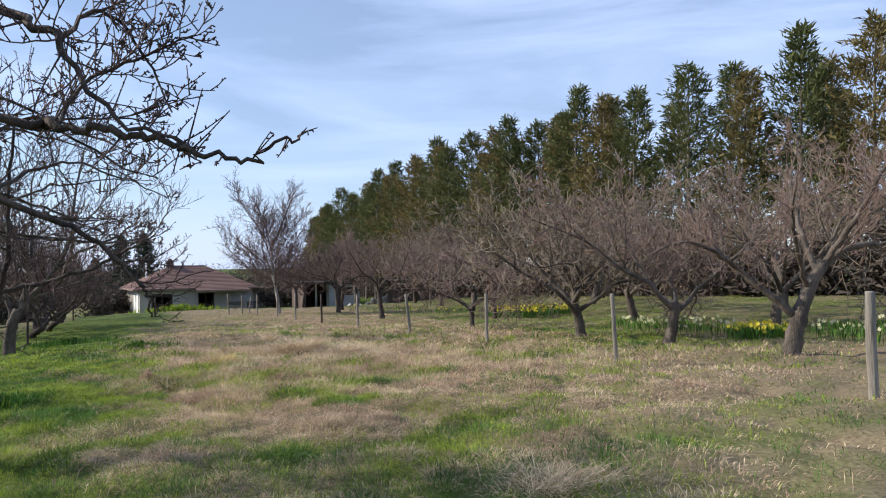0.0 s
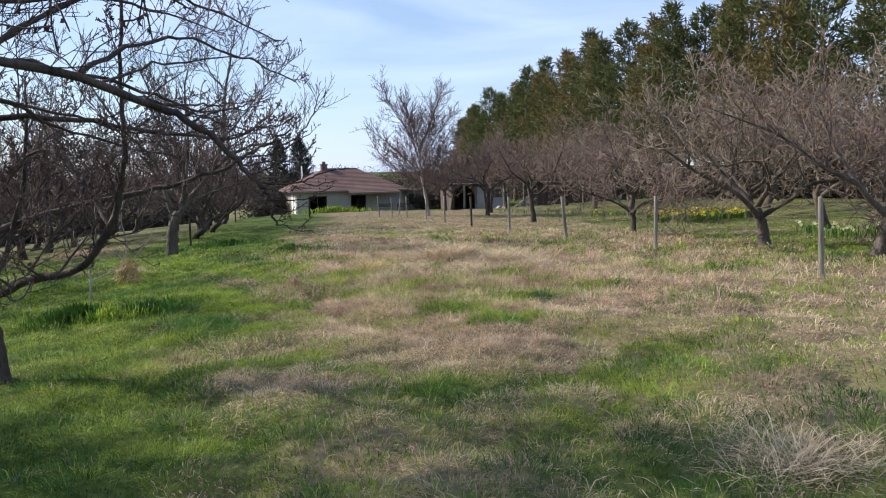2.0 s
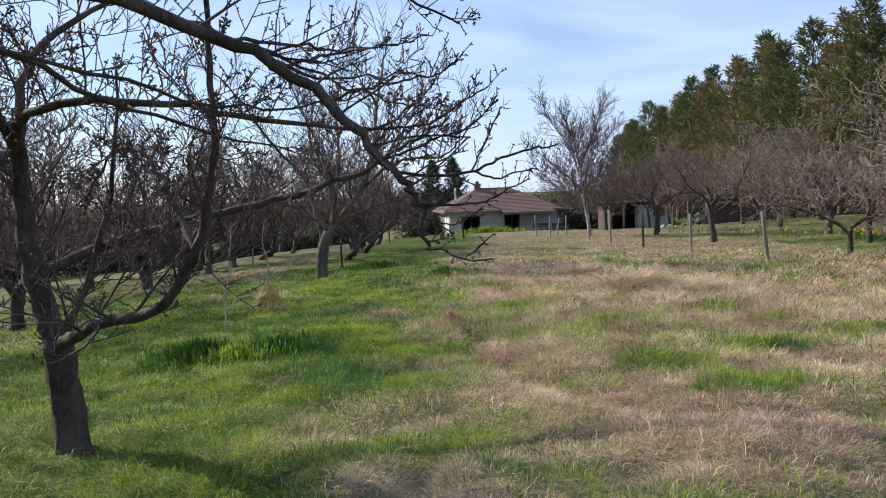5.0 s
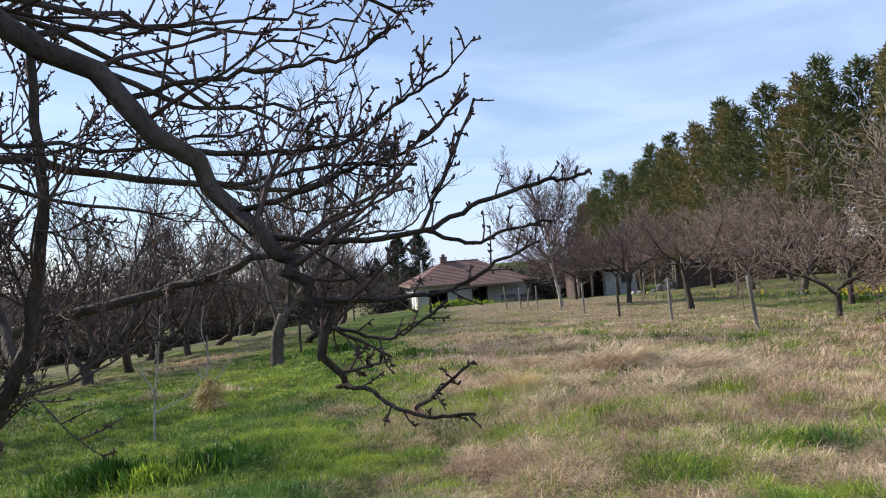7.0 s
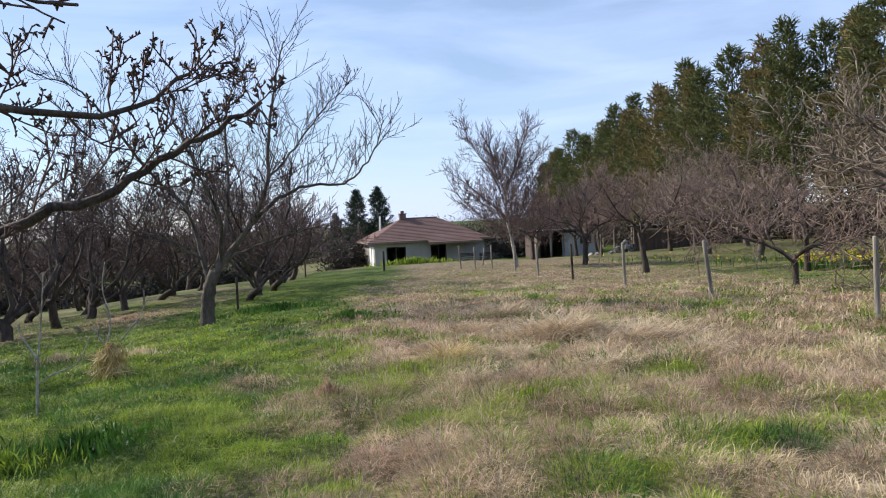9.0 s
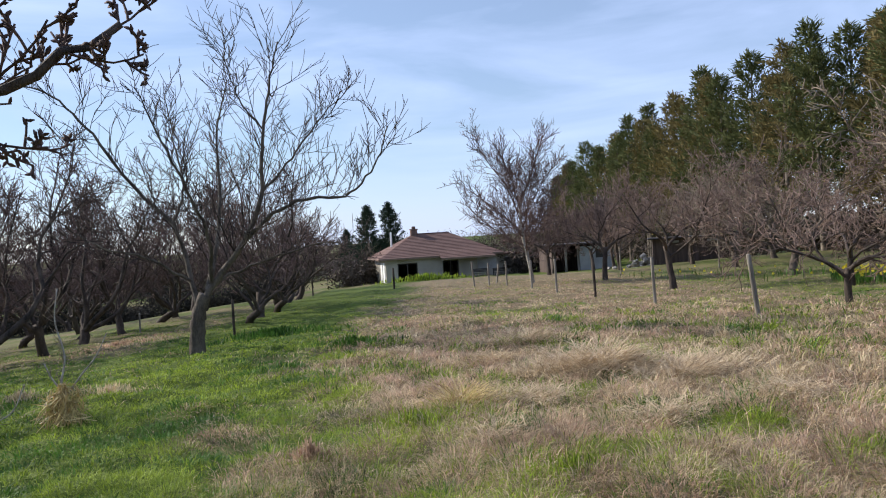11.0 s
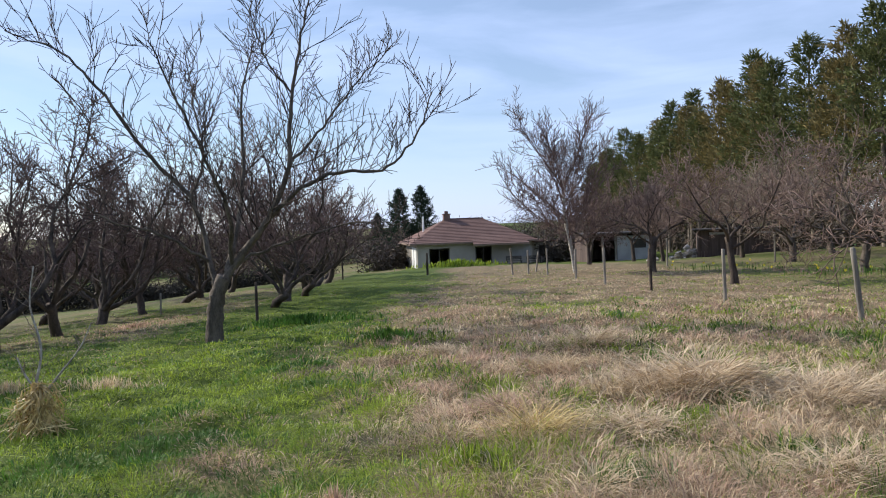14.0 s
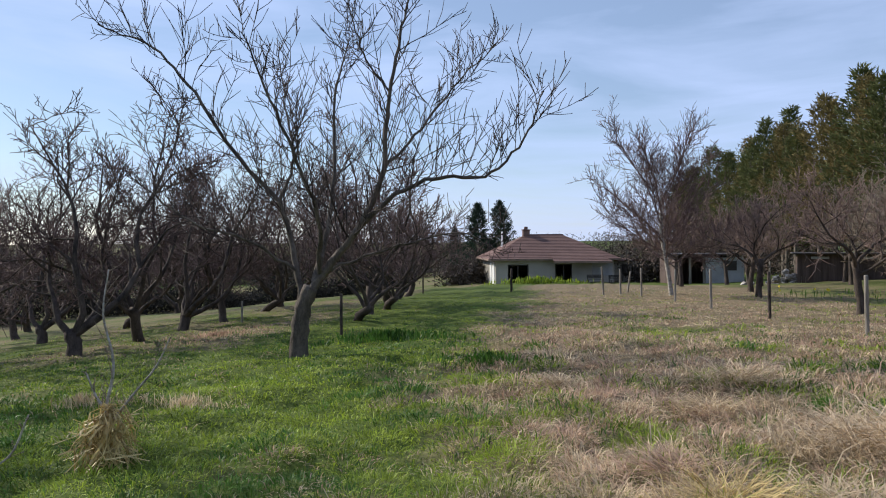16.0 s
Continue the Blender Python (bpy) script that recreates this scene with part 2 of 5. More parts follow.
def tussocks(x, y, cell=0.46, seed=0.0):
    """Jittered tussocks: for each point the dome's height 0..1, the offset from its centre and a number of its own."""
    x, y = np.asarray(x, float), np.asarray(y, float)
    gx, gy = np.floor(x / cell), np.floor(y / cell)
    best = np.full(x.shape, 9.0)
    dx, dy, own = np.zeros(x.shape), np.zeros(x.shape), np.zeros(x.shape)
    for i in (-1, 0, 1):
        for j in (-1, 0, 1):
            cx, cy = gx + i, gy + j
            h1, h2, h3 = (np.modf(np.abs(np.sin(cx * a + cy * b + seed) * 43758.5453))[0] for a, b in ((12.9898, 78.233), (39.346, 11.135), (73.156, 52.235)))
            ex, ey = x / cell - (cx + 0.1 + 0.8 * h1), y / cell - (cy + 0.1 + 0.8 * h2)
            d = np.hypot(ex, ey) / (0.62 + 0.55 * h3)
            near = d < best
            best = np.where(near, d, best)
            dx, dy, own = np.where(near, ex, dx), np.where(near, ey, dy), np.where(near, h3, own)
    return np.clip(1 - best ** 2, 0, 1), dx, dy, own


def relief(x, y):
    """Tussocks and hollows of the unmown turf."""
    small = tussocks(x, y)[0]
    large = tussocks(x + 0.37, y - 0.21, 1.35, 3.0)[0]
    return 0.03 * waves(x, y, 1.6) + 0.03 * waves(x + 5, y, 0.6) + 0.105 * small ** 0.8 + 0.10 * large - 0.10


def dryness(x, y):
    """How much of the cover is last year's dry grass: 0 the green strip by the orchard, 1 the rank field."""
    x, y = np.asarray(x, float), np.asarray(y, float)
    edge = -0.9 - 1.0 * step(13, 19, y) + 0.7 * step(28, 36, y) + 0.9 * waves(x, y, 1.1)
    d = step(-1.5, 1.6, x - edge)
    near = step(9.5, 5.0, y)
    d = d * (1 - 0.55 * near) + 0.12 * near + 0.30 * waves(x + 9, y - 4, 1.1) - 0.35 * step(0.25, 0.8, waves(0.5 * x + 3, 1.6 * y, 0.8))
    d = d * (1 - 0.5 * step(6.8, 9.5, x) * step(8, 14, y))
    d = d * (1 - 0.7 * step(56, 68, y))
    d = np.where(x < -7, np.maximum(d, 0.25 + 0.2 * waves(x, y, 0.5)), d)
    d = np.maximum(d, 0.6 * step(-5.8, -7.5, x) * step(21, 25, y) * step(-0.5, 0.2, waves(x, y, 0.7)))
    return np.clip(d, 0, 1)


# ---- ground ----
def spread(lo, hi, fine0, fine1, st):
    a = list(np.arange(fine0, fine1 + 0.01, st))
    s, p = st, fine1
    while p < hi:
        s *= 1.25
        p = min(hi, p + s)
        a.append(p)
    s, p = st, fine0
    while p > lo:
        s *= 1.25
        p = max(lo, p - s)
        a.insert(0, p)
    return np.array(a)


def build_ground():
    xs, ys = spread(-1500, 1500, -10, 11, 0.13), spread(-600, 2500, 1, 32, 0.13)
    X, Y = np.meshgrid(xs, ys)
    Z = ground_z(X, Y) + relief(X, Y)
    verts = np.stack([X.ravel(), Y.ravel(), Z.ravel()], 1)
    nx, ny = len(xs), len(ys)
    i = (np.arange(ny - 1)[:, None] * nx + np.arange(nx - 1)[None]).ravel()
    tris = np.concatenate([np.stack([i, i + 1, i + nx + 1], 1), np.stack([i, i + nx + 1, i + nx], 1)])
    ob = fast("ground", verts, tris, M_GROUND)
    ob.data.shade_smooth()
    att = ob.data.attributes.new("dryness", "FLOAT", "POINT")
    att.data.foreach_set("value", dryness(X.ravel(), Y.ravel()).astype(np.float32))
    return tagged(ob, "rough meadow of green and dry winter grass", "ground", kind="structure")


build_ground()


# ---- trees ----
def smooth_line(ctrl, n):
    """Catmull-Rom through a few control points."""
    P = [Vector(c) for c in ctrl]
    P = [P[0] * 2 - P[1]] + P + [P[-1] * 2 - P[-2]]
    out = []
    for i in range(1, len(P) - 2):
        for k in range(n):
            t = k / n
            a, b, c, d = P[i - 1:i + 3]
            out.append(0.5 * (2 * b + (c - a) * t + (2 * a - 5 * b + 4 * c - d) * t * t + (3 * b - a - 3 * c + d) * t ** 3))
    out.append(P[-2])
    return out


class Wood:
    """Collects tapered tubes and turns them into one mesh."""

    def __init__(self):
        self.v, self.f = [], []

    def tube(self, pts, radii):
        r0 = radii[0]
        n = 9 if r0 > 0.05 else 6 if r0 > 0.018 else 4 if r0 > 0.007 else 3
        base = len(self.v)
        d = (pts[1] - pts[0]).normalized()
        side = d.orthogonal().normalized()
        for i, p in enumerate(pts):
            if i:
                nd = pts[i] - pts[i - 1]
                if i < len(pts) - 1:
                    nd = pts[i + 1] - pts[i - 1]
                d = nd.normalized() if nd.length > 1e-6 else d
                side = (side - d * side.dot(d)).normalized()
            up = d.cross(side)
            for k in range(n):
                a = 2 * math.pi * k / n
                lump = 1 + (0.10 * math.sin(3 * a + i * 1.7) + 0.08 * math.sin(i * 2.3 + a) if r0 > 0.03 else 0)
                self.v.append(p + (side * math.cos(a) + up * math.sin(a)) * radii[i] * lump)
        for i in range(len(pts) - 1):
            for k in range(n):
                a, b = base + i * n + k, base + i * n + (k + 1) % n
                self.f.append((a, b, b + n, a + n))
        tip = base + (len(pts) - 1) * n
        self.f.append(tuple(range(tip, tip + n)))

    def mesh(self, name, mat, parent):
        return raw(name, self.v, self.f, mat, parent, smooth=True)


def rand_dir(rng, d, spread_deg):
    """d turned by about spread_deg in a random direction."""
    s = d.orthogonal().normalized()
    a = rng.uniform(0, 2 * math.pi)
    s = (s * math.cos(a) + d.cross(s).normalized() * math.sin(a))
    t = radians(spread_deg)
    return (d * math.cos(t) + s * math.sin(t)).normalized()


def branch_line(rng, start, d, length, segs, wander, lift, droop=0.0):
    pts, p, d = [start.copy()], start.copy(), d.normalized()
    for i in range(segs):
        d = (d + Vector((rng.gauss(0, wander), rng.gauss(0, wander), rng.gauss(0, wander) + lift - droop * (i / segs)))).normalized()
        p = p + d * (length / segs)
        pts.append(p)
    return pts


def taper(r0, r1, n, power=0.8):
    return [r0 + (r1 - r0) * (i / (n - 1)) ** power for i in range(n)]


def along(pts, t):
    x = t * (len(pts) - 1)
    i = min(int(x), len(pts) - 2)
    return pts[i].lerp(pts[i + 1], x - i), (pts[i + 1] - pts[i]).normalized()


def shoots(rng, twigs, pts, r, count, length, lift, spurs, depth, t0=0.12, buds=False, min_r=0.0022, tip_cut=0.55, bias=None):
    """Side shoots along a limb, with smaller shoots on them down to depth 0."""
    for k in range(count):
        t = t0 + (1 - t0) * (k + rng.random()) / count
        p, d = along(pts, min(t, 0.999))
        dd = rand_dir(rng, d, rng.uniform(35, 75))
        dd = (dd + Vector((0, 0, rng.uniform(0.0, lift)))).normalized()
        if bias:
            dd = (dd * 0.75 + Vector(bias)).normalized()
        ln = length * rng.uniform(0.45, 1.15) * (1.15 - tip_cut * t)
        rr = max(min_r, r * (1 - 0.6 * t) * rng.uniform(0.40, 0.6))
        segs = 5 if depth > 0 else 2
        line = branch_line(rng, p, dd, ln, segs, 0.12, 0.10 * lift)
        twigs.tube(line, taper(rr, max(min_r * 0.7, rr * 0.3), len(line)))
        if depth > 0:
            shoots(rng, twigs, line, rr, spurs, ln * 0.55, lift, max(3, spurs - 1), depth - 1, 0.1, buds, min_r)
        elif buds:
            for j in range(rng.randint(2, 4)):
                q, e = along(line, rng.uniform(0.25, 0.999))
                f = rand_dir(rng, e, rng.uniform(40, 80))
                twigs.tube([q, q + f * 1.8 * min_r, q + f * 4.2 * min_r], [min_r * 0.8, min_r * 1.3, min_r * 0.4])


def orchard_tree(seed, height, reach, trunk_h, trunk_r, m, label, scaffolds=4, bark=None, twig=None, lift=0.5, second=6, third=6, spurs=4, lean=0.12, droop=0.02, rise=(0.5, 1.1), group="orchard trees", name="fruit_tree", crook=0.17):
    """An old pruned fruit tree: short trunk, spreading scaffold limbs, dense twigs."""
    rng = random.Random(seed)
    top = thing(name, m, label, "tree", group)
    trunk, twigs = Wood(), Wood()
    d0 = Vector((rng.gauss(0, lean), rng.gauss(0, lean), 1)).normalized()
    line = branch_line(rng, Vector((0, 0, -0.12)), d0, trunk_h + 0.12, 6, crook, 0.05)
    rad = [trunk_r * (1.35 if i == 0 else 1.1 if i == 1 else 1 - 0.04 * i) for i in range(7)]
    trunk.tube(line, rad)
    for k in range(scaffolds):
        a = 2 * math.pi * (k + rng.uniform(-0.25, 0.25)) / scaffolds + seed
        out = Vector((math.cos(a), math.sin(a), rng.uniform(rise[0], rise[1]))).normalized()
        start = along(line, rng.uniform(0.74, 0.99))[0]
        ln = math.hypot(reach, height - trunk_h) * rng.uniform(0.66, 0.86)
        limb = branch_line(rng, start, out, ln, 9, 0.22, 0.04, droop)
        r = trunk_r * rng.uniform(0.42, 0.58)
        wood_k = Wood()
        wood_k.tube(limb, taper(r, 0.009, len(limb), 0.7))
        for j in range(second):
            t = 0.18 + 0.8 * (j + rng.random()) / second
            p, d = along(limb, min(t, 0.99))
            dd = rand_dir(rng, d, rng.uniform(35, 75))
            dd = (dd + Vector((0, 0, 0.25 * lift))).normalized()
            sl = reach * rng.uniform(0.38, 0.7) * (1.15 - 0.5 * t)
            sub = branch_line(rng, p, dd, sl, 6, 0.19, 0.05, droop)
            sr = max(r * (1 - 0.7 * t) * 0.5, 0.009)
            wood_k.tube(sub, taper(sr, 0.005, len(sub)))
            shoots(rng, twigs, sub, sr * 0.8, third, sl * 0.62, lift, spurs, 1, min_r=0.0088)
        shoots(rng, twigs, limb, r * 0.3, third, reach * 0.36, lift * 1.3, spurs, 1, 0.35, min_r=0.0088)
        wood_k.mesh("limb", bark or M_BARK, top)
    trunk.mesh("trunk", bark or M_BARK, top)
    twigs.mesh("crown", twig or M_TWIG, top)
    return top


def place(x, y, turn=0.0, size=1.0):
    return Matrix.LocRotScale((x, y, gz(x, y) - 0.02), Euler((0, 0, radians(turn))), (size, size, size))


def put_copy(src, x, y, turn, size, label=""):
    ob = copy_thing(src, Matrix.LocRotScale((x, y, gz(x, y) - 0.02), Euler((0, 0, radians(turn))), None))
    ob.scale = (size, size, size)
    if label:
        ob["label"] = label
    return ob


def limb_with(rng, top, bark, twigs, ctrl, r0, r1, count, length, lift, spurs, depth, buds=False, t0=0.12, min_r=0.0042, tip_cut=0.8, bias=None):
    line = smooth_line(ctrl, 6)
    jit = min(0.012 + 0.1 * r1, 0.10 * (line[1] - line[0]).length)
    line = [line[0]] + [p + Vector((rng.gauss(0, jit), rng.gauss(0, jit), rng.gauss(0, jit))) for p in line[1:]]
    wood = Wood()
    wood.tube(line, taper(r0, r1, len(line), 0.9))
    wood.mesh("limb", bark, top)
    shoots(rng, twigs, line, (r0 + r1) * 0.42, count, length, lift, spurs, depth, t0, buds, min_r, tip_cut, bias)
    return line


def leaning_apple_tree():
    """The forked tree by the path, whose long low limb sweeps up again."""
    x, y = -3.05, 8.30
    z = gz(x, y)
    rng = random.Random(11)
    top = thing("apple_tree", Matrix.Translation((x, y, z)), "dark forked apple tree with a low sweeping limb and bare twigs", "tree", "orchard trees")
    trunk, twigs = Wood(), Wood()
    line = smooth_line([(0.05, 0, -0.15), (0.02, 0, 0.3), (0.0, -0.02, 0.62), (0.0, -0.04, 0.86)], 4)
    trunk.tube(line, [0.15, 0.125, 0.115, 0.11, 0.108, 0.105, 0.102, 0.10, 0.10, 0.10, 0.10, 0.098, 0.095])
    limb_with(rng, top, M_BARK, twigs, [(0.0, -0.04, 0.8), (-0.10, -0.06, 1.15), (-0.13, -0.1, 1.6), (-0.08, -0.2, 2.1)], 0.088, 0.045, 7, 0.8, 0.5, 5, 2, True, 0.5)
    limb_with(rng, top, M_BARK, twigs, [(-0.02, -0.05, 0.78), (0.25, -0.3, 0.88), (0.62, -0.6, 1.02), (1.05, -0.8, 1.12), (1.36, -0.95, 1.45), (1.50, -1.0, 1.95), (1.52, -1.05, 2.5), (1.6, -1.1, 3.2)], 0.050, 0.011, 20, 0.8, 0.8, 5, 2, True)
    limb_with(rng, top, M_BARK, twigs, [(0.02, -0.02, 0.85), (0.2, 0.1, 1.3), (0.3, 0.25, 1.9), (0.3, 0.4, 2.7)], 0.032, 0.009, 14, 0.9, 0.8, 5, 2, True)
    limb_with(rng, top, M_BARK, twigs, [(-0.08, -0.2, 2.05), (0.2, -0.5, 2.25), (0.8, -0.6, 2.30), (1.5, -0.2, 2.2), (2.1, 0.3, 2.15), (2.38, 0.55, 2.35)], 0.034, 0.007, 20, 0.7, 0.7, 5, 2, True)
    limb_with(rng, top, M_BARK, twigs, [(-0.1, -0.08, 1.25), (0.45, 0.35, 1.5), (1.2, 0.6, 1.68), (1.85, 0.62, 1.84), (2.25, 0.7, 2.05), (2.6, 0.8, 2.24)], 0.040, 0.009, 18, 0.6, 0.8, 5, 2, True)
    limb_with(rng, top, M_BARK, twigs, [(-0.08, -0.2, 2.05), (0.1, -0.8, 2.5), (0.5, -1.2, 2.95), (1.1, -1.5, 3.2)], 0.034, 0.007, 18, 0.8, 0.7, 5, 2, True)
    limb_with(rng, top, M_BARK, twigs, [(-0.10, -0.15, 1.9), (-0.7, 0.1, 2.3), (-1.3, 0.3, 2.6), (-1.9, 0.2, 2.7)], 0.04, 0.01, 16, 0.9, 0.7, 5, 2)
    limb_with(rng, top, M_BARK, twigs, [(-0.08, -0.2, 2.1), (-0.05, 0.0, 2.7), (0.3, 0.5, 3.2), (0.7, 0.9, 3.6)], 0.036, 0.008, 16, 0.9, 0.7, 5, 2)
    limb_with(rng, top, M_BARK, twigs, [(1.36, -0.95, 1.45), (1.0, -0.6, 1.9), (0.6, -0.2, 2.05), (0.2, 0.1, 1.8)], 0.02, 0.006, 12, 0.6, 0.6, 5, 2, True)
    trunk.mesh("trunk", M_BARK, top)
    twigs.mesh("crown", M_TWIG, top)
    return top


def overhanging_apple_tree():
    """The tree beside the start of the walk, whose outer limbs hang over the path."""
    x, y = -3.4, 3.3
    z = gz(x, y)
    rng = random.Random(5)
    top = thing("apple_tree", Matrix.Translation((x, y, z)), "dark apple tree whose budding limbs hang over the meadow", "tree", "orchard trees")
    trunk, twigs = Wood(), Wood()
    line = smooth_line([(0.0, 0, -0.15), (0.05, 0, 0.4), (0.02, 0.05, 0.9), (0.1, 0.1, 1.35)], 4)
    trunk.tube(line, taper(0.17, 0.11, len(line)))
    L = lambda *pts: [Vector(p) - Vector((x, y, z)) for p in pts]
    # long limb that arches forward and droops to the grass tips
    limb_with(rng, top, M_BARK, twigs, L((-3.3, 3.4, z + 1.3), (-2.7, 4.6, 2.15), (-1.86, 5.29, 2.38), (-1.05, 5.78, 2.19), (-0.69, 5.91, 1.97), (-0.41, 5.93, 1.71), (-0.35, 5.95, 1.60), (-0.34, 6.06, 1.44)), 0.036, 0.006, 14, 0.70, 0.5, 5, 1, True, 0.3, 0.0030, 0.98, (0.45, 0.55, 0.45))

    def spray(ctrl, r0, count, length, lift=0.6, r1=0.0026):
        limb_with(rng, top, M_BARK, twigs, L(*ctrl), r0, r1, count, length, lift, 3, 0, True, 0.15, 0.0019, 0.6)
    # side branches low on the limb, the longest ending in swollen buds
    spray(((-0.41, 5.93, 1.71), (-0.30, 5.95, 1.695), (-0.17, 6.00, 1.705), (-0.07, 6.02, 1.745), (0.033, 6.035, 1.775), (0.075, 6.02, 1.775), (0.107, 6.006, 1.780)), 0.0068, 8, 0.05, 0.8, 0.0032)
    for q, w in (((0.033, 6.035, 1.775), (0.034, 6.03, 1.788)), ((0.085, 6.02, 1.776), (0.092, 6.015, 1.766)), ((0.092, 6.01, 1.778), (0.096, 6.005, 1.794)), ((0.107, 6.006, 1.780), (0.117, 6.0, 1.786))):
        q, w = L(q, w)
        twigs.tube([q, q.lerp(w, 0.5), w], [0.0026, 0.0031, 0.0012])
    spray(((-0.17, 6.00, 1.705), (-0.12, 5.97, 1.80), (-0.067, 5.945, 1.905)), 0.0042, 7, 0.07, 0.9)
    spray(((-0.15, 6.00, 1.765), (-0.12, 5.99, 1.80), (-0.105, 5.98, 1.86)), 0.003, 4, 0.05, 0.9)
    spray(((-0.162, 6.01, 1.704), (-0.084, 6.003, 1.678), (-0.026, 6.001, 1.697), (0.045, 6.005, 1.706)), 0.0045, 8, 0.06, 0.5)
    spray(((-0.352, 5.95, 1.604), (-0.228, 5.976, 1.596), (-0.126, 5.983, 1.604), (-0.049, 5.983, 1.642), (0.023, 5.988, 1.674)), 0.0055, 12, 0.08, 0.6)
    spray(((-0.350, 5.98, 1.565), (-0.291, 5.994, 1.532), (-0.232, 5.998, 1.498)), 0.004, 7, 0.06, 0.2)
    spray(((-0.345, 5.99, 1.56), (-0.245, 6.00, 1.529), (-0.197, 6.006, 1.544), (-0.138, 6.012, 1.582)), 0.004, 8, 0.06, 0.3)
    spray(((-0.340, 6.06, 1.446), (-0.279, 6.006, 1.446), (-0.226, 5.928, 1.427), (-0.163, 5.89, 1.416), (-0.10, 5.863, 1.422)), 0.005, 7, 0.05, 0.3)
    spray(((-0.193, 5.911, 1.425), (-0.155, 5.877, 1.455), (-0.105, 5.824, 1.499)), 0.0038, 6, 0.04, 0.6)
    # fan of budding branches off the arch
    for ctrl, r0 in ((((-0.454, 5.93, 1.755), (-0.379, 5.995, 1.779), (-0.288, 6.038, 1.82), (-0.18, 6.074, 1.857), (-0.079, 6.081, 1.943)), 0.0065),
                     (((-0.56, 5.93, 1.86), (-0.437, 6.05, 1.864), (-0.296, 6.118, 1.888), (-0.198, 6.116, 1.953), (-0.103, 6.11, 1.995)), 0.007),
                     (((-0.65, 5.92, 1.94), (-0.502, 6.06, 2.006), (-0.356, 6.156, 2.043), (-0.281, 6.164, 2.056), (-0.212, 6.157, 2.102)), 0.0065),
                     (((-0.58, 5.93, 1.87), (-0.494, 6.02, 1.809), (-0.392, 6.068, 1.831), (-0.27, 6.059, 1.831), (-0.174, 6.02, 1.816)), 0.006),
                     (((-0.80, 5.88, 2.05), (-0.677, 6.15, 2.137), (-0.533, 6.30, 2.184), (-0.384, 6.40, 2.217)), 0.008),
                     (((-0.95, 5.82, 2.14), (-0.80, 6.2, 2.18), (-0.60, 6.45, 2.21), (-0.35, 6.7, 2.30)), 0.009),
                     (((-1.05, 5.78, 2.19), (-0.85, 6.3, 2.15), (-0.6, 6.7, 2.05), (-0.3, 7.0, 2.02)), 0.009),
                     (((-1.2, 5.70, 2.26), (-0.95, 6.1, 2.42), (-0.62, 6.45, 2.50), (-0.3, 6.7, 2.48)), 0.010)):
        limb_with(rng, top, M_BARK, twigs, L(*ctrl), r0, 0.003, 9, 0.18, 0.6, 3, 1, True, 0.15, 0.0024, 0.6, (0.3, 0.1, 0.25))
    # limbs behind it
    limb_with(rng, top, M_BARK, twigs, L((-1.3, 5.64, 2.29), (-1.0, 6.4, 2.62), (-0.6, 6.8, 2.56), (-0.25, 7.05, 2.42)), 0.016, 0.005, 16, 0.6, 0.6, 5, 1, True, 0.1, 0.0032, 0.8, (0.3, 0.2, 0.3))
    limb_with(rng, top, M_BARK, twigs, L((-1.7, 5.40, 2.37), (-1.2, 5.9, 2.8), (-0.7, 6.3, 2.95), (-0.3, 6.7, 3.0)), 0.018, 0.005, 17, 0.6, 0.6, 5, 1, True, 0.1, 0.0032, 0.8, (0.3, 0.2, 0.2))
    limb_with(rng, top, M_BARK, twigs, L((-2.2, 5.02, 2.33), (-1.8, 6.0, 2.75), (-1.3, 6.8, 2.9), (-0.8, 7.6, 2.85)), 0.020, 0.005, 19, 0.7, 0.6, 5, 1, True, 0.1, 0.0032, 0.8, (0.3, 0.1, 0.1))
    limb_with(rng, top, M_BARK, twigs, L((-2.6, 4.68, 2.19), (-2.3, 5.6, 2.3), (-1.8, 6.3, 2.2), (-1.2, 6.8, 2.05), (-0.75, 7.1, 2.1)), 0.016, 0.005, 20, 0.6, 0.6, 6, 1, True, 0.1, 0.003)
    limb_with(rng, top, M_BARK, twigs, L((-2.4, 5.2, 3.1), (-1.6, 6.2, 3.1), (-0.9, 7.0, 2.95), (-0.35, 7.5, 2.75)), 0.020, 0.005, 22, 0.6, 0.5, 6, 1, True, 0.1, 0.0032, 0.8)
    limb_with(rng, top, M_BARK, twigs, L((-1.7, 5.40, 2.37), (-1.3, 6.5, 2.34), (-0.95, 7.2, 2.22), (-0.55, 7.6, 2.30)), 0.016, 0.005, 15, 0.55, 0.5, 5, 1, True, 0.1, 0.0032, 0.7)
    limb_with(rng, top, M_BARK, twigs, L((-2.2, 5.02, 2.33), (-1.9, 6.2, 2.2), (-1.6, 7.0, 2.0), (-1.2, 7.6, 1.9)), 0.018, 0.005, 15, 0.55, 0.5, 5, 1, True, 0.1, 0.0032, 0.7)
    # limbs over the starting point
    limb_with(rng, top, M_BARK, twigs, L((-3.3, 3.4, z + 1.35), (-2.2, 3.3, 2.2), (-0.65, 2.95, 2.32), (-0.45, 2.85, 2.29), (-0.27, 2.75, 2.25), (-0.11, 2.68, 2.23), (0.00, 2.60, 2.17), (0.15, 2.53, 2.15), (0.27, 2.52, 2.21), (0.37, 2.58, 2.25)), 0.023, 0.003, 22, 0.22, 0.9, 4, 0, True, 0.25, 0.003, 0.55)
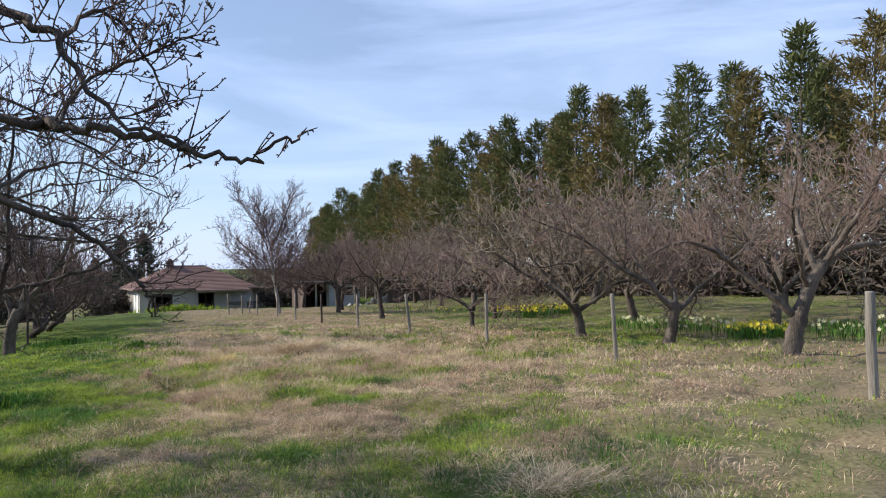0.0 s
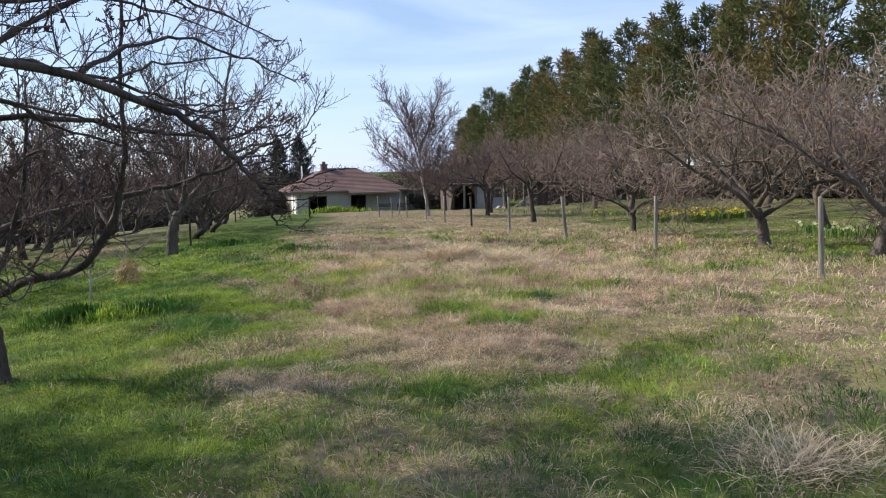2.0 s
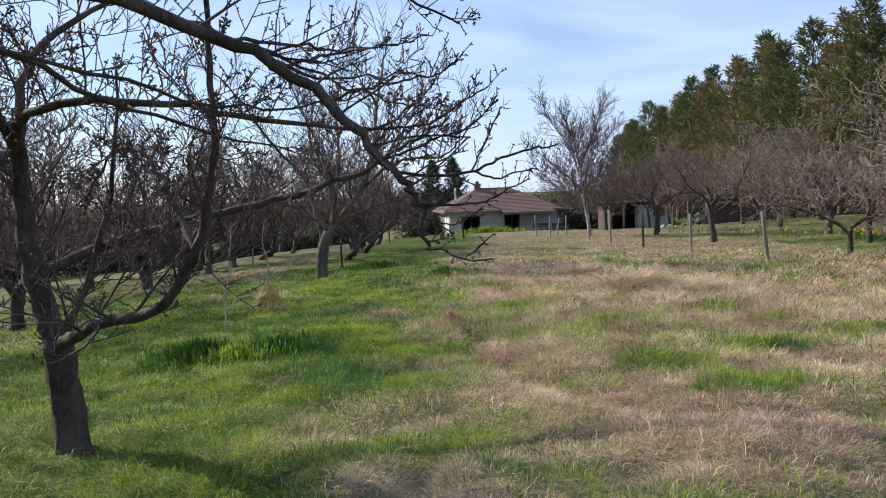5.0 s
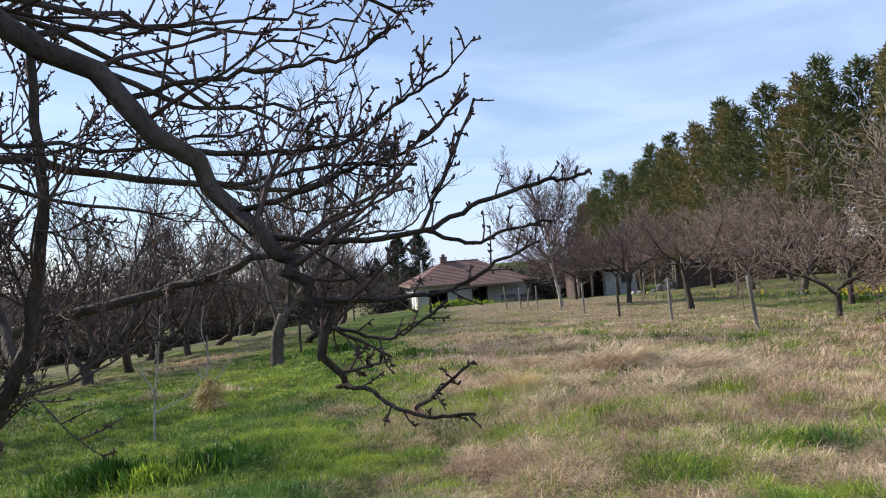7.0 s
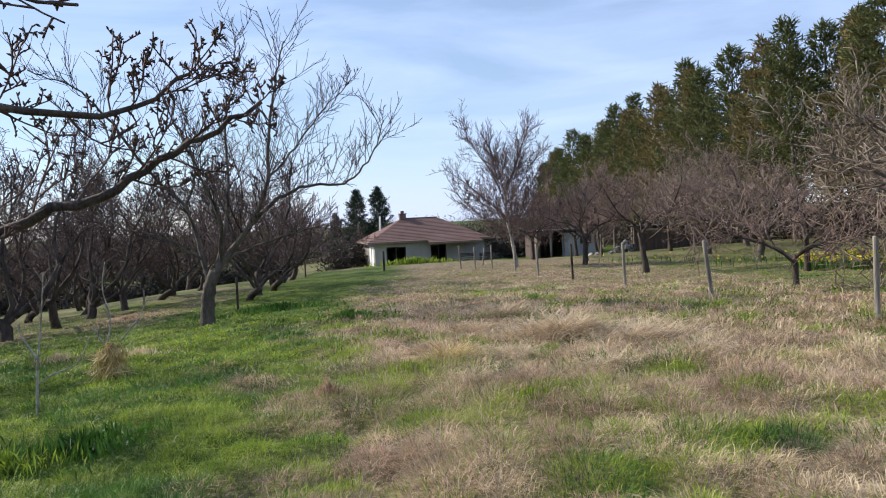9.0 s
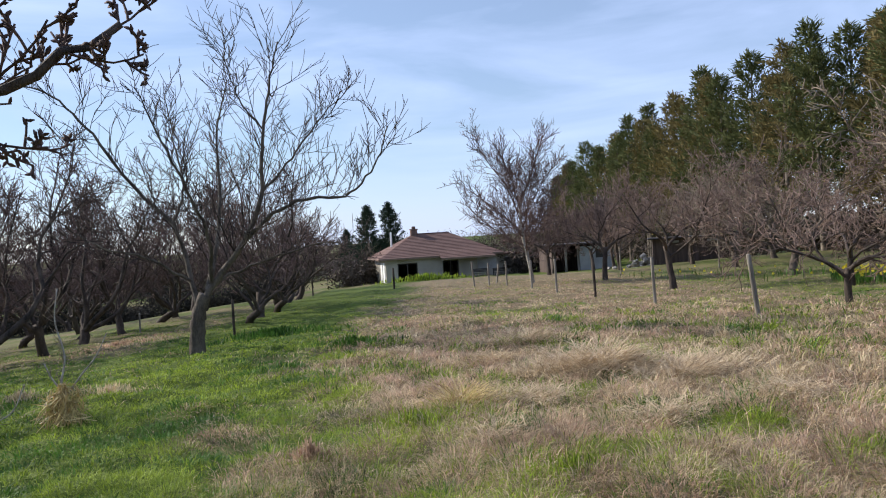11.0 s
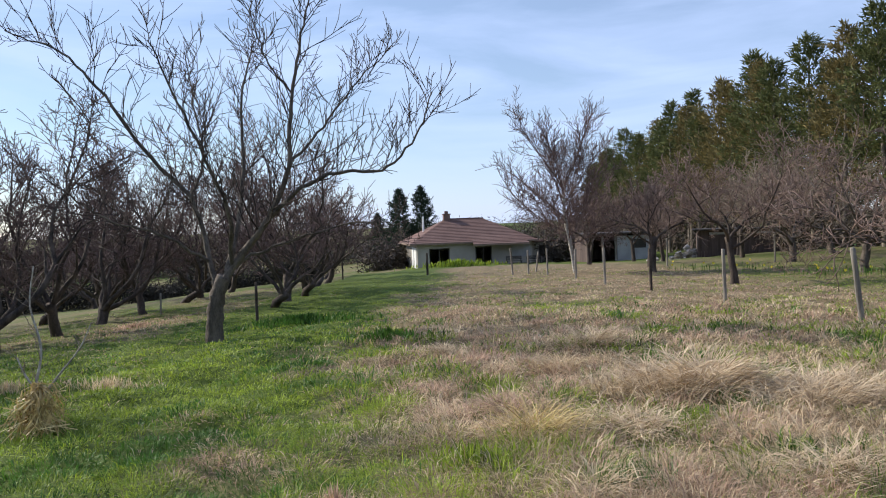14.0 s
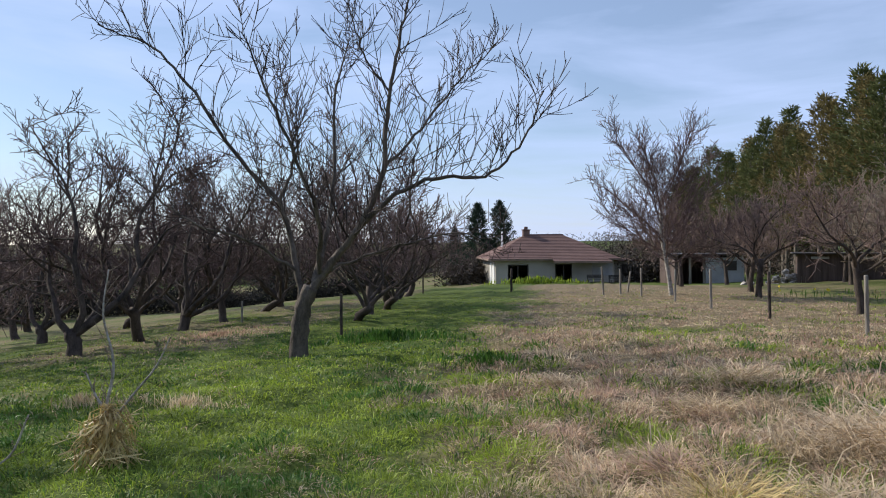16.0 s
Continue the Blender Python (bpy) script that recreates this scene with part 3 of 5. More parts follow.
    limb_with(rng, top, M_BARK, twigs, L((-2.4, 3.4, 2.5), (-1.5, 3.2, 2.85), (-0.65, 2.95, 2.69), (-0.45, 2.85, 2.58), (-0.30, 2.75, 2.34), (-0.03, 2.64, 2.19)), 0.026, 0.005, 26, 0.42, 0.5, 6, 1, True, 0.15, 0.003, 0.7)
    limb_with(rng, top, M_BARK, twigs, L((-0.45, 2.85, 2.58), (-0.33, 3.00, 2.74), (-0.20, 3.00, 2.61), (-0.08, 2.95, 2.37)), 0.010, 0.003, 20, 0.30, 0.5, 5, 1, True, 0.1, 0.003, 0.6)
    limb_with(rng, top, M_BARK, twigs, L((-0.45, 2.85, 2.29), (-0.39, 3.00, 2.47), (-0.18, 3.00, 2.59), (0.00, 2.95, 2.67)), 0.010, 0.003, 20, 0.30, 0.5, 5, 1, True, 0.1, 0.003, 0.6)
    limb_with(rng, top, M_BARK, twigs, L((-1.5, 3.2, 2.45), (-0.95, 3.2, 2.38), (-0.5, 3.1, 2.30), (-0.15, 3.0, 2.12)), 0.014, 0.0035, 22, 0.42, 0.5, 6, 1, True, 0.1, 0.0028, 0.7)
    limb_with(rng, top, M_BARK, twigs, L((-3.3, 3.4, z + 1.35), (-3.0, 4.4, 2.6), (-2.4, 5.2, 3.1), (-1.8, 5.9, 3.4)), 0.034, 0.008, 20, 0.8, 0.6, 6, 2, True, 0.2)
    # three tall limbs, mostly above the view, added to shade the near grass
    limb_with(rng, top, M_BARK, twigs, L((-3.3, 3.4, z + 1.35), (-3.2, 3.8, 2.6), (-2.9, 4.2, 3.5), (-2.6, 4.6, 4.3)), 0.05, 0.01, 22, 0.9, 0.5, 6, 2, False, 0.2)
    limb_with(rng, top, M_BARK, twigs, L((-3.3, 3.4, z + 1.35), (-3.1, 2.9, 2.6), (-2.7, 2.5, 3.4), (-2.2, 2.2, 4.0)), 0.05, 0.01, 22, 0.9, 0.5, 6, 2, False, 0.2)
    limb_with(rng, top, M_BARK, twigs, L((-3.3, 3.4, z + 1.35), (-3.6, 4.0, 2.5), (-3.8, 4.8, 3.3), (-3.8, 5.5, 3.8)), 0.05, 0.01, 22, 0.9, 0.5, 6, 2, False, 0.2)
    limb_with(rng, top, M_BARK, twigs, L((-3.3, 3.4, z + 1.35), (-4.2, 3.0, 2.4), (-5.0, 2.7, 2.9), (-5.6, 2.7, 3.2)), 0.06, 0.01, 10, 0.9, 0.6, 4, 1)
    trunk.mesh("trunk", M_BARK, top)
    twigs.mesh("crown", M_TWIG, top)
    return top


def cherry_tree():
    """The tall spreading tree at the edge of the orchard, with a grey forked trunk."""
    x, y = -4.62, 22.1
    z = gz(x, y)
    rng = random.Random(23)
    top = thing("cherry_tree", Matrix.Translation((x, y, z)), "tall grey-barked bare tree with wide upswept limbs", "tree")
    trunk, twigs = Wood(), Wood()
    line = smooth_line([(-0.02, 0, -0.15), (0.0, 0, 0.4), (0.06, 0, 0.85), (0.20, 0, 1.22)], 5)
    trunk.tube(line, taper(0.168, 0.122, len(line)))

    def grow_limb(ctrl, r0, r1, count, length):
        limb_with(rng, top, M_BARK_MID, twigs, ctrl, 0.82 * r0, r1, int(count * 2.2), length * 1.2, 0.85, 7, 1, False, 0.2, 0.0070, 0.5)
    grow_limb(((0.14, 0, 1.1), (0.55, 0.05, 1.62), (1.05, 0.0, 2.25), (1.45, -0.1, 3.1), (1.55, -0.2, 4.1), (1.75, -0.2, 5.2), (1.95, -0.1, 6.0)), 0.095, 0.012, 15, 1.3)
    grow_limb(((1.0, 0.0, 2.2), (1.7, -0.2, 2.7), (2.4, -0.4, 2.95), (3.1, -0.4, 2.95), (3.7, -0.5, 3.5), (4.0, -0.6, 4.2)), 0.055, 0.010, 14, 1.1)
    grow_limb(((0.05, 0, 0.95), (-0.15, 0.2, 1.7), (-0.45, 0.3, 2.6), (-1.2, 0.2, 3.5), (-1.9, 0.0, 4.6), (-2.6, -0.1, 5.3), (-3.4, -0.2, 5.6)), 0.07, 0.010, 15, 1.2)
    grow_limb(((0.25, 0.05, 1.3), (0.35, 0.5, 2.2), (0.35, 0.9, 3.3), (0.3, 1.2, 4.6), (0.5, 1.4, 5.6)), 0.07, 0.010, 14, 1.2)
    grow_limb(((0.35, 0, 1.45), (0.5, -0.5, 2.3), (0.3, -1.0, 3.2), (0.0, -1.4, 4.2), (-0.3, -1.6, 5.0)), 0.06, 0.010, 14, 1.1)
    grow_limb(((-0.45, 0.3, 2.6), (-0.3, 0.6, 3.4), (-0.5, 0.8, 4.4), (-0.7, 1.0, 5.4)), 0.04, 0.009, 12, 1.0)
    grow_limb(((1.45, -0.1, 3.1), (2.0, 0.3, 3.8), (2.6, 0.5, 4.6), (3.2, 0.6, 5.2)), 0.035, 0.008, 12, 1.0)
    grow_limb(((0.3, 0.0, 1.4), (1.0, 0.4, 1.7), (1.8, 0.8, 1.95), (2.6, 1.0, 2.1), (3.3, 1.2, 1.7)), 0.04, 0.007, 10, 0.8)
    grow_limb(((-0.1, 0.1, 1.5), (-0.8, -0.3, 2.0), (-1.6, -0.6, 2.3), (-2.2, -0.8, 2.8)), 0.04, 0.008, 12, 0.9)
    grow_limb(((1.6, -0.2, 4.3), (1.2, -0.4, 4.9), (1.0, -0.4, 5.6), (1.0, -0.4, 6.2)), 0.025, 0.006, 9, 0.8)
    trunk.mesh("trunk", M_BARK_MID, top)
    twigs.mesh("crown", M_TWIG_MID, top)
    return top


leaning_apple_tree()
overhanging_apple_tree()
cherry_tree()

def twisted_fruit_tree():
    """Old pale tree leaning to the fence end, with one long side limb."""
    rng = random.Random(43)
    top = thing("fruit_tree", place(9.45, 10.4, -18), "leaning brown-barked fruit tree with twisted forked trunk", "tree", "fruit trees along the fence")
    trunk, twigs = Wood(), Wood()
    line = smooth_line([(-0.05, 0, -0.12), (0.04, 0, 0.35), (0.16, 0, 0.8), (0.38, 0.05, 1.3), (0.62, 0.1, 1.65)], 4)
    trunk.tube(line, taper(0.17, 0.095, len(line)))

    def grow_limb(ctrl, r0, count, length):
        limb_with(rng, top, M_BARK_MID, twigs, ctrl, r0, 0.009, count, length, 0.5, 6, 2, False, 0.2, 0.0055, 0.5)
    grow_limb([(0.1, 0, 0.72), (-0.35, 0.05, 1.15), (-0.9, 0.1, 1.6), (-1.4, 0.2, 2.2), (-1.7, 0.3, 2.9)], 0.075, 14, 0.95)
    grow_limb([(0.55, 0.1, 1.55), (1.1, 0.1, 1.9), (1.9, 0.2, 2.0), (2.7, 0.2, 2.5)], 0.075, 14, 0.95)
    grow_limb([(0.5, 0.1, 1.5), (0.4, 0.5, 2.3), (0.5, 1.0, 3.1), (0.8, 1.3, 3.9)], 0.06, 14, 1.0)
    grow_limb([(0.6, 0.1, 1.6), (1.0, -0.3, 2.4), (1.3, -0.6, 3.2), (1.8, -0.7, 4.0)], 0.06, 14, 1.0)
    grow_limb([(-0.9, 0.1, 1.6), (-1.5, -0.4, 1.9), (-2.1, -0.8, 2.0), (-2.6, -1.0, 1.8)], 0.04, 12, 0.8)
    grow_limb([(0.3, 0.05, 1.2), (-0.1, -0.5, 1.9), (-0.4, -1.0, 2.5), (-0.4, -1.4, 3.2)], 0.05, 14, 0.9)
    trunk.mesh("trunk", M_BARK_MID, top)
    twigs.mesh("crown", M_TWIG_BROWN, top)
    return top


OLD = "old dark-barked fruit tree with bare tangled crown"
O_A = orchard_tree(31, 6.2, 3.1, 0.6, 0.16, place(-10.5, 24.9, 40, 1.12), OLD, 4, lean=0.2, lift=0.5, second=7, third=9, spurs=5, rise=(0.6, 1.7))
O_B = orchard_tree(32, 5.8, 2.8, 0.95, 0.13, place(-10.7, 27.9, 200, 1.12), OLD, 4, lean=0.34, lift=0.5, twig=M_TWIG_RED, second=7, third=9, spurs=5, rise=(0.6, 1.7))
O_C = orchard_tree(33, 4.6, 2.4, 0.95, 0.13, place(-5.5, 29.2, 90), "dark fruit tree with a leaning trunk and reddish bare twigs", 4, lean=0.26, lift=0.5, twig=M_TWIG_RED, second=7, third=9, spurs=5, rise=(0.7, 1.4))
# the last six trees stand unseen, added for their shade on the near grass
left_row = ((-5.8, 31.9, 1, 1.0), (-5.8, 34.2, 2, 0.9), (-6.3, 37.0, 0, 0.95), (-6.6, 40.0, 2, 0.9), (-6.9, 43.5, 1, 0.95), (-11.0, 30.7, 0, 0.95), (-10.8, 33.2, 1, 0.95), (-11.6, 38.4, 2, 1.05),
            (-12.0, 41.5, 0, 0.95), (-12.2, 46.0, 1, 1.0), (-15.5, 26.0, 1, 1.0), (-16.0, 31.5, 0, 1.0), (-16.2, 36.5, 2, 1.1), (-16.5, 42.0, 1, 1.0), (-9.3, 17.0, 1, 0.95),
            (-13.8, 19.5, 0, 1.0), (-20.5, 30.0, 0, 1.05), (-21.0, 37.0, 1, 1.05), (-19.0, 24.0, 2, 1.1), (-8.0, 49.0, 2, 0.95), (-13.5, 35.5, 1, 1.0), (-14.0, 50.0, 0, 1.1), (-18.5, 47.0, 2, 1.1), (-24.5, 34.0, 1, 1.1), (-25.0, 43.0, 0, 1.1), (-13.0, 22.5, 2, 1.05), (-18.0, 20.0, 1, 1.05), (-9.8, 12.5, 0, 0.95), (-22.0, 52.0, 0, 1.1), (-8.0, 3.4, 0, 1.0), (-8.3, 7.6, 1, 1.0), (-3.9, -1.4, 0, 0.9), (-6.2, 0.8, 1, 1.15), (-6.0, 5.4, 0, 1.15), (-6.3, 8.2, 0, 1.1))
for k, (x, y, v, s) in enumerate(left_row):
    put_copy((O_A, O_B, O_C)[v], x, y, 67 * k + 20, 1.1 * s)

# the row beyond the fence posts
R_A = orchard_tree(41, 4.4, 3.2, 0.95, 0.13, place(8.75, 16.3, 25), "lichen-grey fruit tree with a broad dense bare crown", 5, bark=M_BARK_MID, twig=M_LICHEN, lean=0.12, lift=0.25, second=7, third=9, spurs=5, rise=(0.25, 0.85), group="fruit trees along the fence")
R_B = orchard_tree(42, 4.4, 3.0, 1.0, 0.125, place(9.3, 13.7, 140), "grey-brown fruit tree with forked trunk and bare crown", 4, bark=M_BARK_MID, twig=M_TWIG_BROWN, lean=0.12, lift=0.3, second=7, third=9, spurs=5, rise=(0.25, 0.85), group="fruit trees along the fence")
R_C = twisted_fruit_tree()
R_D = orchard_tree(44, 3.1, 2.4, 0.75, 0.075, place(7.85, 21.5, 10), "thin dark fruit tree with long level side branches", 4, bark=M_BARK, twig=M_TWIG_BROWN, lean=0.2, lift=0.2, second=6, third=7, rise=(0.2, 0.7), group="fruit trees along the fence")
R_E = orchard_tree(45, 4.6, 2.3, 1.35, 0.105, place(7.0, 29.8, 70), "upright brown fruit tree with dense bare crown", 4, bark=M_BARK, twig=M_TWIG_BROWN, lean=0.03, lift=0.6, second=7, third=9, spurs=5, rise=(0.5, 1.3), crook=0.06, group="fruit trees along the fence")
for x, y, src, turn, s in ((6.6, 37.5, R_E, 200, 1.05), (7.8, 43.5, R_E, 300, 1.1), (6.0, 49.5, R_E, 20, 1.1), (12.5, 20.0, R_B, 20, 1.1), (13.2, 15.2, R_A, 200, 1.1), (13.5, 25.5, R_A, 100, 1.15), (12.0, 33.0, R_B, 260, 1.15),
                           (12.6, 40.0, R_A, 300, 1.2), (14.5, 10.0, R_B, 90, 1.1), (10.5, 26.5, R_D, 130, 1.2), (17.0, 19.0, R_C, 60, 1.1), (16.5, 30.0, R_B, 180, 1.2), (10.5, 52.0, R_E, 90, 1.1), (13.5, 48.0, R_E, 150, 1.15), (10.2, 58.5, R_E, 40, 1.2), (12.6, 63.0, R_E, 110, 1.2), (8.6, 66.5, R_E, 260, 1.2), (14.8, 52.5, R_E, 330, 1.1), (16.2, 44.0, R_A, 30, 1.2)):
    put_copy(src, x, y, turn, s)


def bare_pale_tree():
    """Upright bare tree with a pale leaning trunk, in front of the house."""
    x, y = 3.75, 38.5
    rng = random.Random(77)
    top = thing("birch_tree", place(x, y, 0, 1.16), "pale-trunked upright bare tree with fine reddish twigs", "tree")
    trunk, twigs = Wood(), Wood()
    line = smooth_line([(0.1, 0, -0.1), (-0.05, 0, 1.0), (-0.22, 0, 2.0), (-0.22, 0, 3.2)], 5)
    trunk.tube(line, taper(0.078, 0.045, len(line)))
    for k in range(19):
        a, t = 2.4 * k, 0.34 + 0.64 * k / 19
        p, d = along(line, t)
        out = Vector((math.cos(a), math.sin(a), 0.05 + 1.9 * t * t)).normalized()
        limb = branch_line(rng, p, out, rng.uniform(2.2, 3.0) * (0.85 + 0.35 * t), 8, 0.10, 0.07)
        wd = Wood()
        wd.tube(limb, taper(0.024, 0.008, len(limb)))
        wd.mesh("limb", M_TWIG_RED, top)
        shoots(rng, twigs, limb, 0.012, 26, 1.1, 0.6, 9, 1, 0.10, min_r=0.0080)
    trunk.mesh("trunk", M_BARK_PALE, top)
    twigs.mesh("crown", M_TWIG_RED, top)


bare_pale_tree()


def conifer(seed, height, width, m, label, needles, bare=0.22, group="conifers of the wood", name="conifer", density=1.0, pointed=False):
    """A conifer: tapered trunk, whorls of boughs and sprays of needles with gaps between."""
    rng = random.Random(seed)
    top = thing(name, m, label, "tree", group)
    trunk, boughs = Wood(), Wood()
    line = branch_line(rng, Vector((0, 0, -0.2)), Vector((0, 0, 1)), height, 10, 0.012, 0.0)
    trunk.tube(line, taper(height * 0.014, 0.015, len(line), 1.0))
    V, F = [], []
    a_seed = seed * 1.7
    n = int(height * 9 * density)
    for k in range(n):
        t = bare + (0.985 - bare) * (k + rng.random()) / n
        p, d = along(line, t)
        u = (t - bare) / (1 - bare)
        if pointed:
            shape = (1 - u) ** 0.85 * (0.85 + 0.2 * math.sin(a_seed + 17 * u)) + 0.04
        else:
            shape = (0.75 + 0.25 * min(1, u * 4)) * (1 - u ** 1.5) * (0.88 + 0.16 * math.sin(a_seed + 13 * u)) + 0.07
        ln = width * shape * rng.uniform(0.55, 1.15)
        a = 2.399 * k + rng.uniform(-0.4, 0.4)
        out = Vector((math.cos(a), math.sin(a), rng.uniform(0.05, 0.55) + 0.5 * u))
        bough = branch_line(rng, p, out, ln, 3, 0.10, 0.04)
        boughs.tube(bough, taper(0.0069, 0.004, 4))
        for j in range(int((24 + 44 * ln / width) * density)):
            w = rng.uniform(0.12, 1.0) ** 0.7 * 0.999
            q, e = along(bough, w)
            q = q + Vector((rng.gauss(0, 0.13), rng.gauss(0, 0.13), rng.gauss(-0.03, 0.11)))
            f = (e * 0.7 + Vector((rng.gauss(0, 0.42), rng.gauss(0, 0.42), rng.gauss(0.22, 0.38)))).normalized()
            side = f.orthogonal().normalized()
            side = (side * math.cos(j) + f.cross(side) * math.sin(j)) * rng.uniform(0.028, 0.055)
            L = rng.uniform(0.24, 0.52)
            b = len(V)
            V.extend((q, q + f * L * 0.45 - side, q + f * L * 0.45 + side, q + f * L + Vector((0, 0, -0.05))))
            F.append((b, b + 2, b + 3, b + 1))
    trunk.mesh("trunk", M_BARK_GREY, top)
    boughs.mesh("bough_frame", M_BARK, top)
    raw("crown", V, F, needles, top)
    return top


GREEN_PINE, OLIVE_PINE = "tall green conifer with ragged top", "tall olive-brown conifer with ragged top"
C_A = conifer(61, 11.9, 3.5, place(21.0, 57.0, 0, 1.12), GREEN_PINE, M_NEEDLE)
C_B = conifer(62, 11.6, 3.6, place(20.5, 52.0, 50, 1.08), OLIVE_PINE, M_NEEDLE_BROWN)
C_C = conifer(63, 12.2, 3.3, place(20.3, 47.5, 120), GREEN_PINE, M_NEEDLE, 0.28)
C_D = conifer(64, 11.3, 3.5, place(21.5, 43.0, 170), OLIVE_PINE, M_NEEDLE_BROWN, 0.18)
rng = random.Random(9)
kinds = (C_A, C_B, C_C, C_D)
wood = []
for k in range(26):
    wood.append((20.4 + rng.uniform(-0.8, 0.8), 61.0 + 3.3 * k + rng.uniform(-0.8, 0.8), rng.uniform(1.0, 1.32)))
wood += [(22.6, 48.0, 0.98), (22.9, 44.9, 0.95), (22.6, 38.6, 0.95), (20.8, 40.0, 0.95), (21.0, 37.0, 0.9), (21.6, 34.6, 0.86), (23.0, 32.2, 0.92), (24.6, 30.2, 0.9), (26.2, 28.0, 0.97), (27.8, 25.6, 1.0), (29.2, 22.8, 1.04), (30.4, 19.8, 1.0), (31.2, 16.6, 1.02), (31.8, 13.0, 1.0), (32, 8, 1.0)]
for k in range(18):
    wood.append((25.5 + rng.uniform(-1.2, 1.2) + max(0, 4 - k) * 2.2, 34 + 4.4 * k + rng.uniform(-1.2, 1.2), rng.uniform(1.02, 1.12)))
for k in range(8):
    wood.append((35.5 + rng.uniform(-1.5, 1.5), 6 + 4.0 * k + rng.uniform(-1, 1), rng.uniform(0.95, 1.08)))
for k, (x, y, s) in enumerate(wood):
    put_copy(kinds[(k * 3 + k // 4) % 4], x, y, 83 * k, s * (1.07 if y < 45 else 1.04))

S_A = conifer(71, 9.0, 3.5, place(-8.5, 96.0), "dark green spruce behind the house", M_NEEDLE_DARK, 0.06, "spruces behind the house", "spruce", 1.5, True)
put_copy(S_A, -5.9, 98.0, 140, 1.02)
put_copy(S_A, -13.5, 118.0, 60, 0.8)

# ---- house ----
def house():
    z = -2.76
    top = thing("house", pose(0.0, 81.7, z, 0, 0, 12), "single-storey beige rendered house with brown hipped tile roof", "house")
    x0, x1, dep, h, th = -5.6, 5.6, 9.0, 2.62, 0.28
    openings = ((-4.45, -2.50, 0.10, 2.02), (0.0, 1.62, 0.02, 2.05))
    xs = [x0] + [v for o in openings for v in o[:2]] + [x1]
    part("wall", boxed(x0, xs[1], 0, th, -0.5, h), M_WALL, top)
    part("wall", boxed(xs[2], xs[3], 0, th, -0.5, h), M_WALL, top)
    part("wall", boxed(xs[4], x1, 0, th, -0.5, h), M_WALL, top)
    for a, b, lo, hi in openings:
        part("lintel", boxed(a, b, 0, th, hi, h), M_WALL, top)
        part("threshold", boxed(a, b, -0.05, th, -0.5, lo), M_GREYWALL, top)
        win = part("window" if a < -1 else "door", box(box(box(boxed(a, a + 0.09, 0.12, 0.20, lo, hi), b - 0.09, b, 0.12, 0.20, lo, hi), a + 0.09, b - 0.09, 0.12, 0.20, hi - 0.09, hi), (a + b) / 2 - 0.04, (a + b) / 2 + 0.04, 0.12, 0.20, lo, hi - 0.09), M_FRAME, top)
        for s, e in ((a + 0.09, (a + b) / 2 - 0.04), ((a + b) / 2 + 0.04, b - 0.09)):
            part("pane", boxed(s, e, 0.155, 0.165, lo, hi - 0.09), M_GLASS, win).visible_shadow = False
    part("side_wall", boxed(x0, x0 + th, th, dep, -0.5, h), M_WALL, top)
    part("side_wall", boxed(x1 - th, x1, th, dep, -0.5, h), M_WALL, top)
    part("back_wall", boxed(x0 + th, x1 - th, dep - th, dep, -0.5, h), M_WALL, top)
    part("inner_floor", boxed(x0 + th, x1 - th, th, dep - th, -0.4, 0.0), M_INSIDE, top)
    part("inner_ceiling", boxed(x0 + th, x1 - th, th, dep - th, h - 0.15, h - 0.01), M_INSIDE, top)
    for a, b in ((0.5, 1.7), (2.3, 3.5)):
        sh = part("shutter", boxed(x0 - 0.06, x0 - 0.004, a, b, 0.15, 2.12, 0.008), M_WHITE, top, "white painted shutter")
        for k in range(6):
            part("slat", boxed(x0 - 0.085, x0 - 0.062, a + 0.08, b - 0.08, 0.32 + 0.29 * k, 0.52 + 0.29 * k), M_WHITE, sh)
    part("shutter", boxed(3.5, 5.4, -0.07, -0.004, 0.95, 2.2, 0.01), M_GREYWALL, top, "blue-grey closed shutter")
    # hipped roof, laid in courses
    ov, rz = 0.55, 4.80
    a0, a1, b0, b1 = x0 - ov - 0.15, x1 + ov, -ov, dep + ov
    r0, r1, rm = -2.0, 1.7, (b0 + b1) / 2
    low = h - 0.08

    def slope(e0, e1, t0, t1, n=16):
        v, f = [], []
        e0, e1, t0, t1 = (Vector(p) for p in (e0, e1, t0, t1))
        up = (e1 - e0).cross(t0 - e0).normalized()
        if up.z < 0:
            up = -up
        for k in range(n):
            s, t = k / n, (k + 1) / n
            A, B, C, D = e0.lerp(t0, s), e1.lerp(t1, s), e1.lerp(t1, t), e0.lerp(t0, t)
            if not v:
                v += [A, B]
            i = len(v) - 2
            v += [A + up * 0.035, B + up * 0.035, D + up * 0.008, C + up * 0.008]
            f += [(i, i + 1, i + 3, i + 2), (i + 2, i + 3, i + 5, i + 4)]
        return raw("roof_slope", v, f, M_TILE, top)
    P, Q, R, S = (a0, b0, low), (a1, b0, low), (a1, b1, low), (a0, b1, low)
    T, U = (r0, rm, rz), (r1, rm, rz)
    slope(P, Q, T, U)
    slope(R, S, U, T)
    slope(S, P, T, T)
    slope(Q, R, U, U)
    part("ridge", boxed(r0 - 0.1, r1 + 0.1, rm - 0.1, rm + 0.1, rz - 0.03, rz + 0.08, 0.03), M_TILE, top)
    part("soffit", boxed(a0 + 0.05, a1 - 0.05, b0 + 0.05, b1 - 0.05, low - 0.06, low - 0.02), M_GUTTER, top)
    part("fascia", boxed(a0, a1, b0 - 0.03, b0 + 0.02, low - 0.14, low + 0.03), M_GUTTER, top)
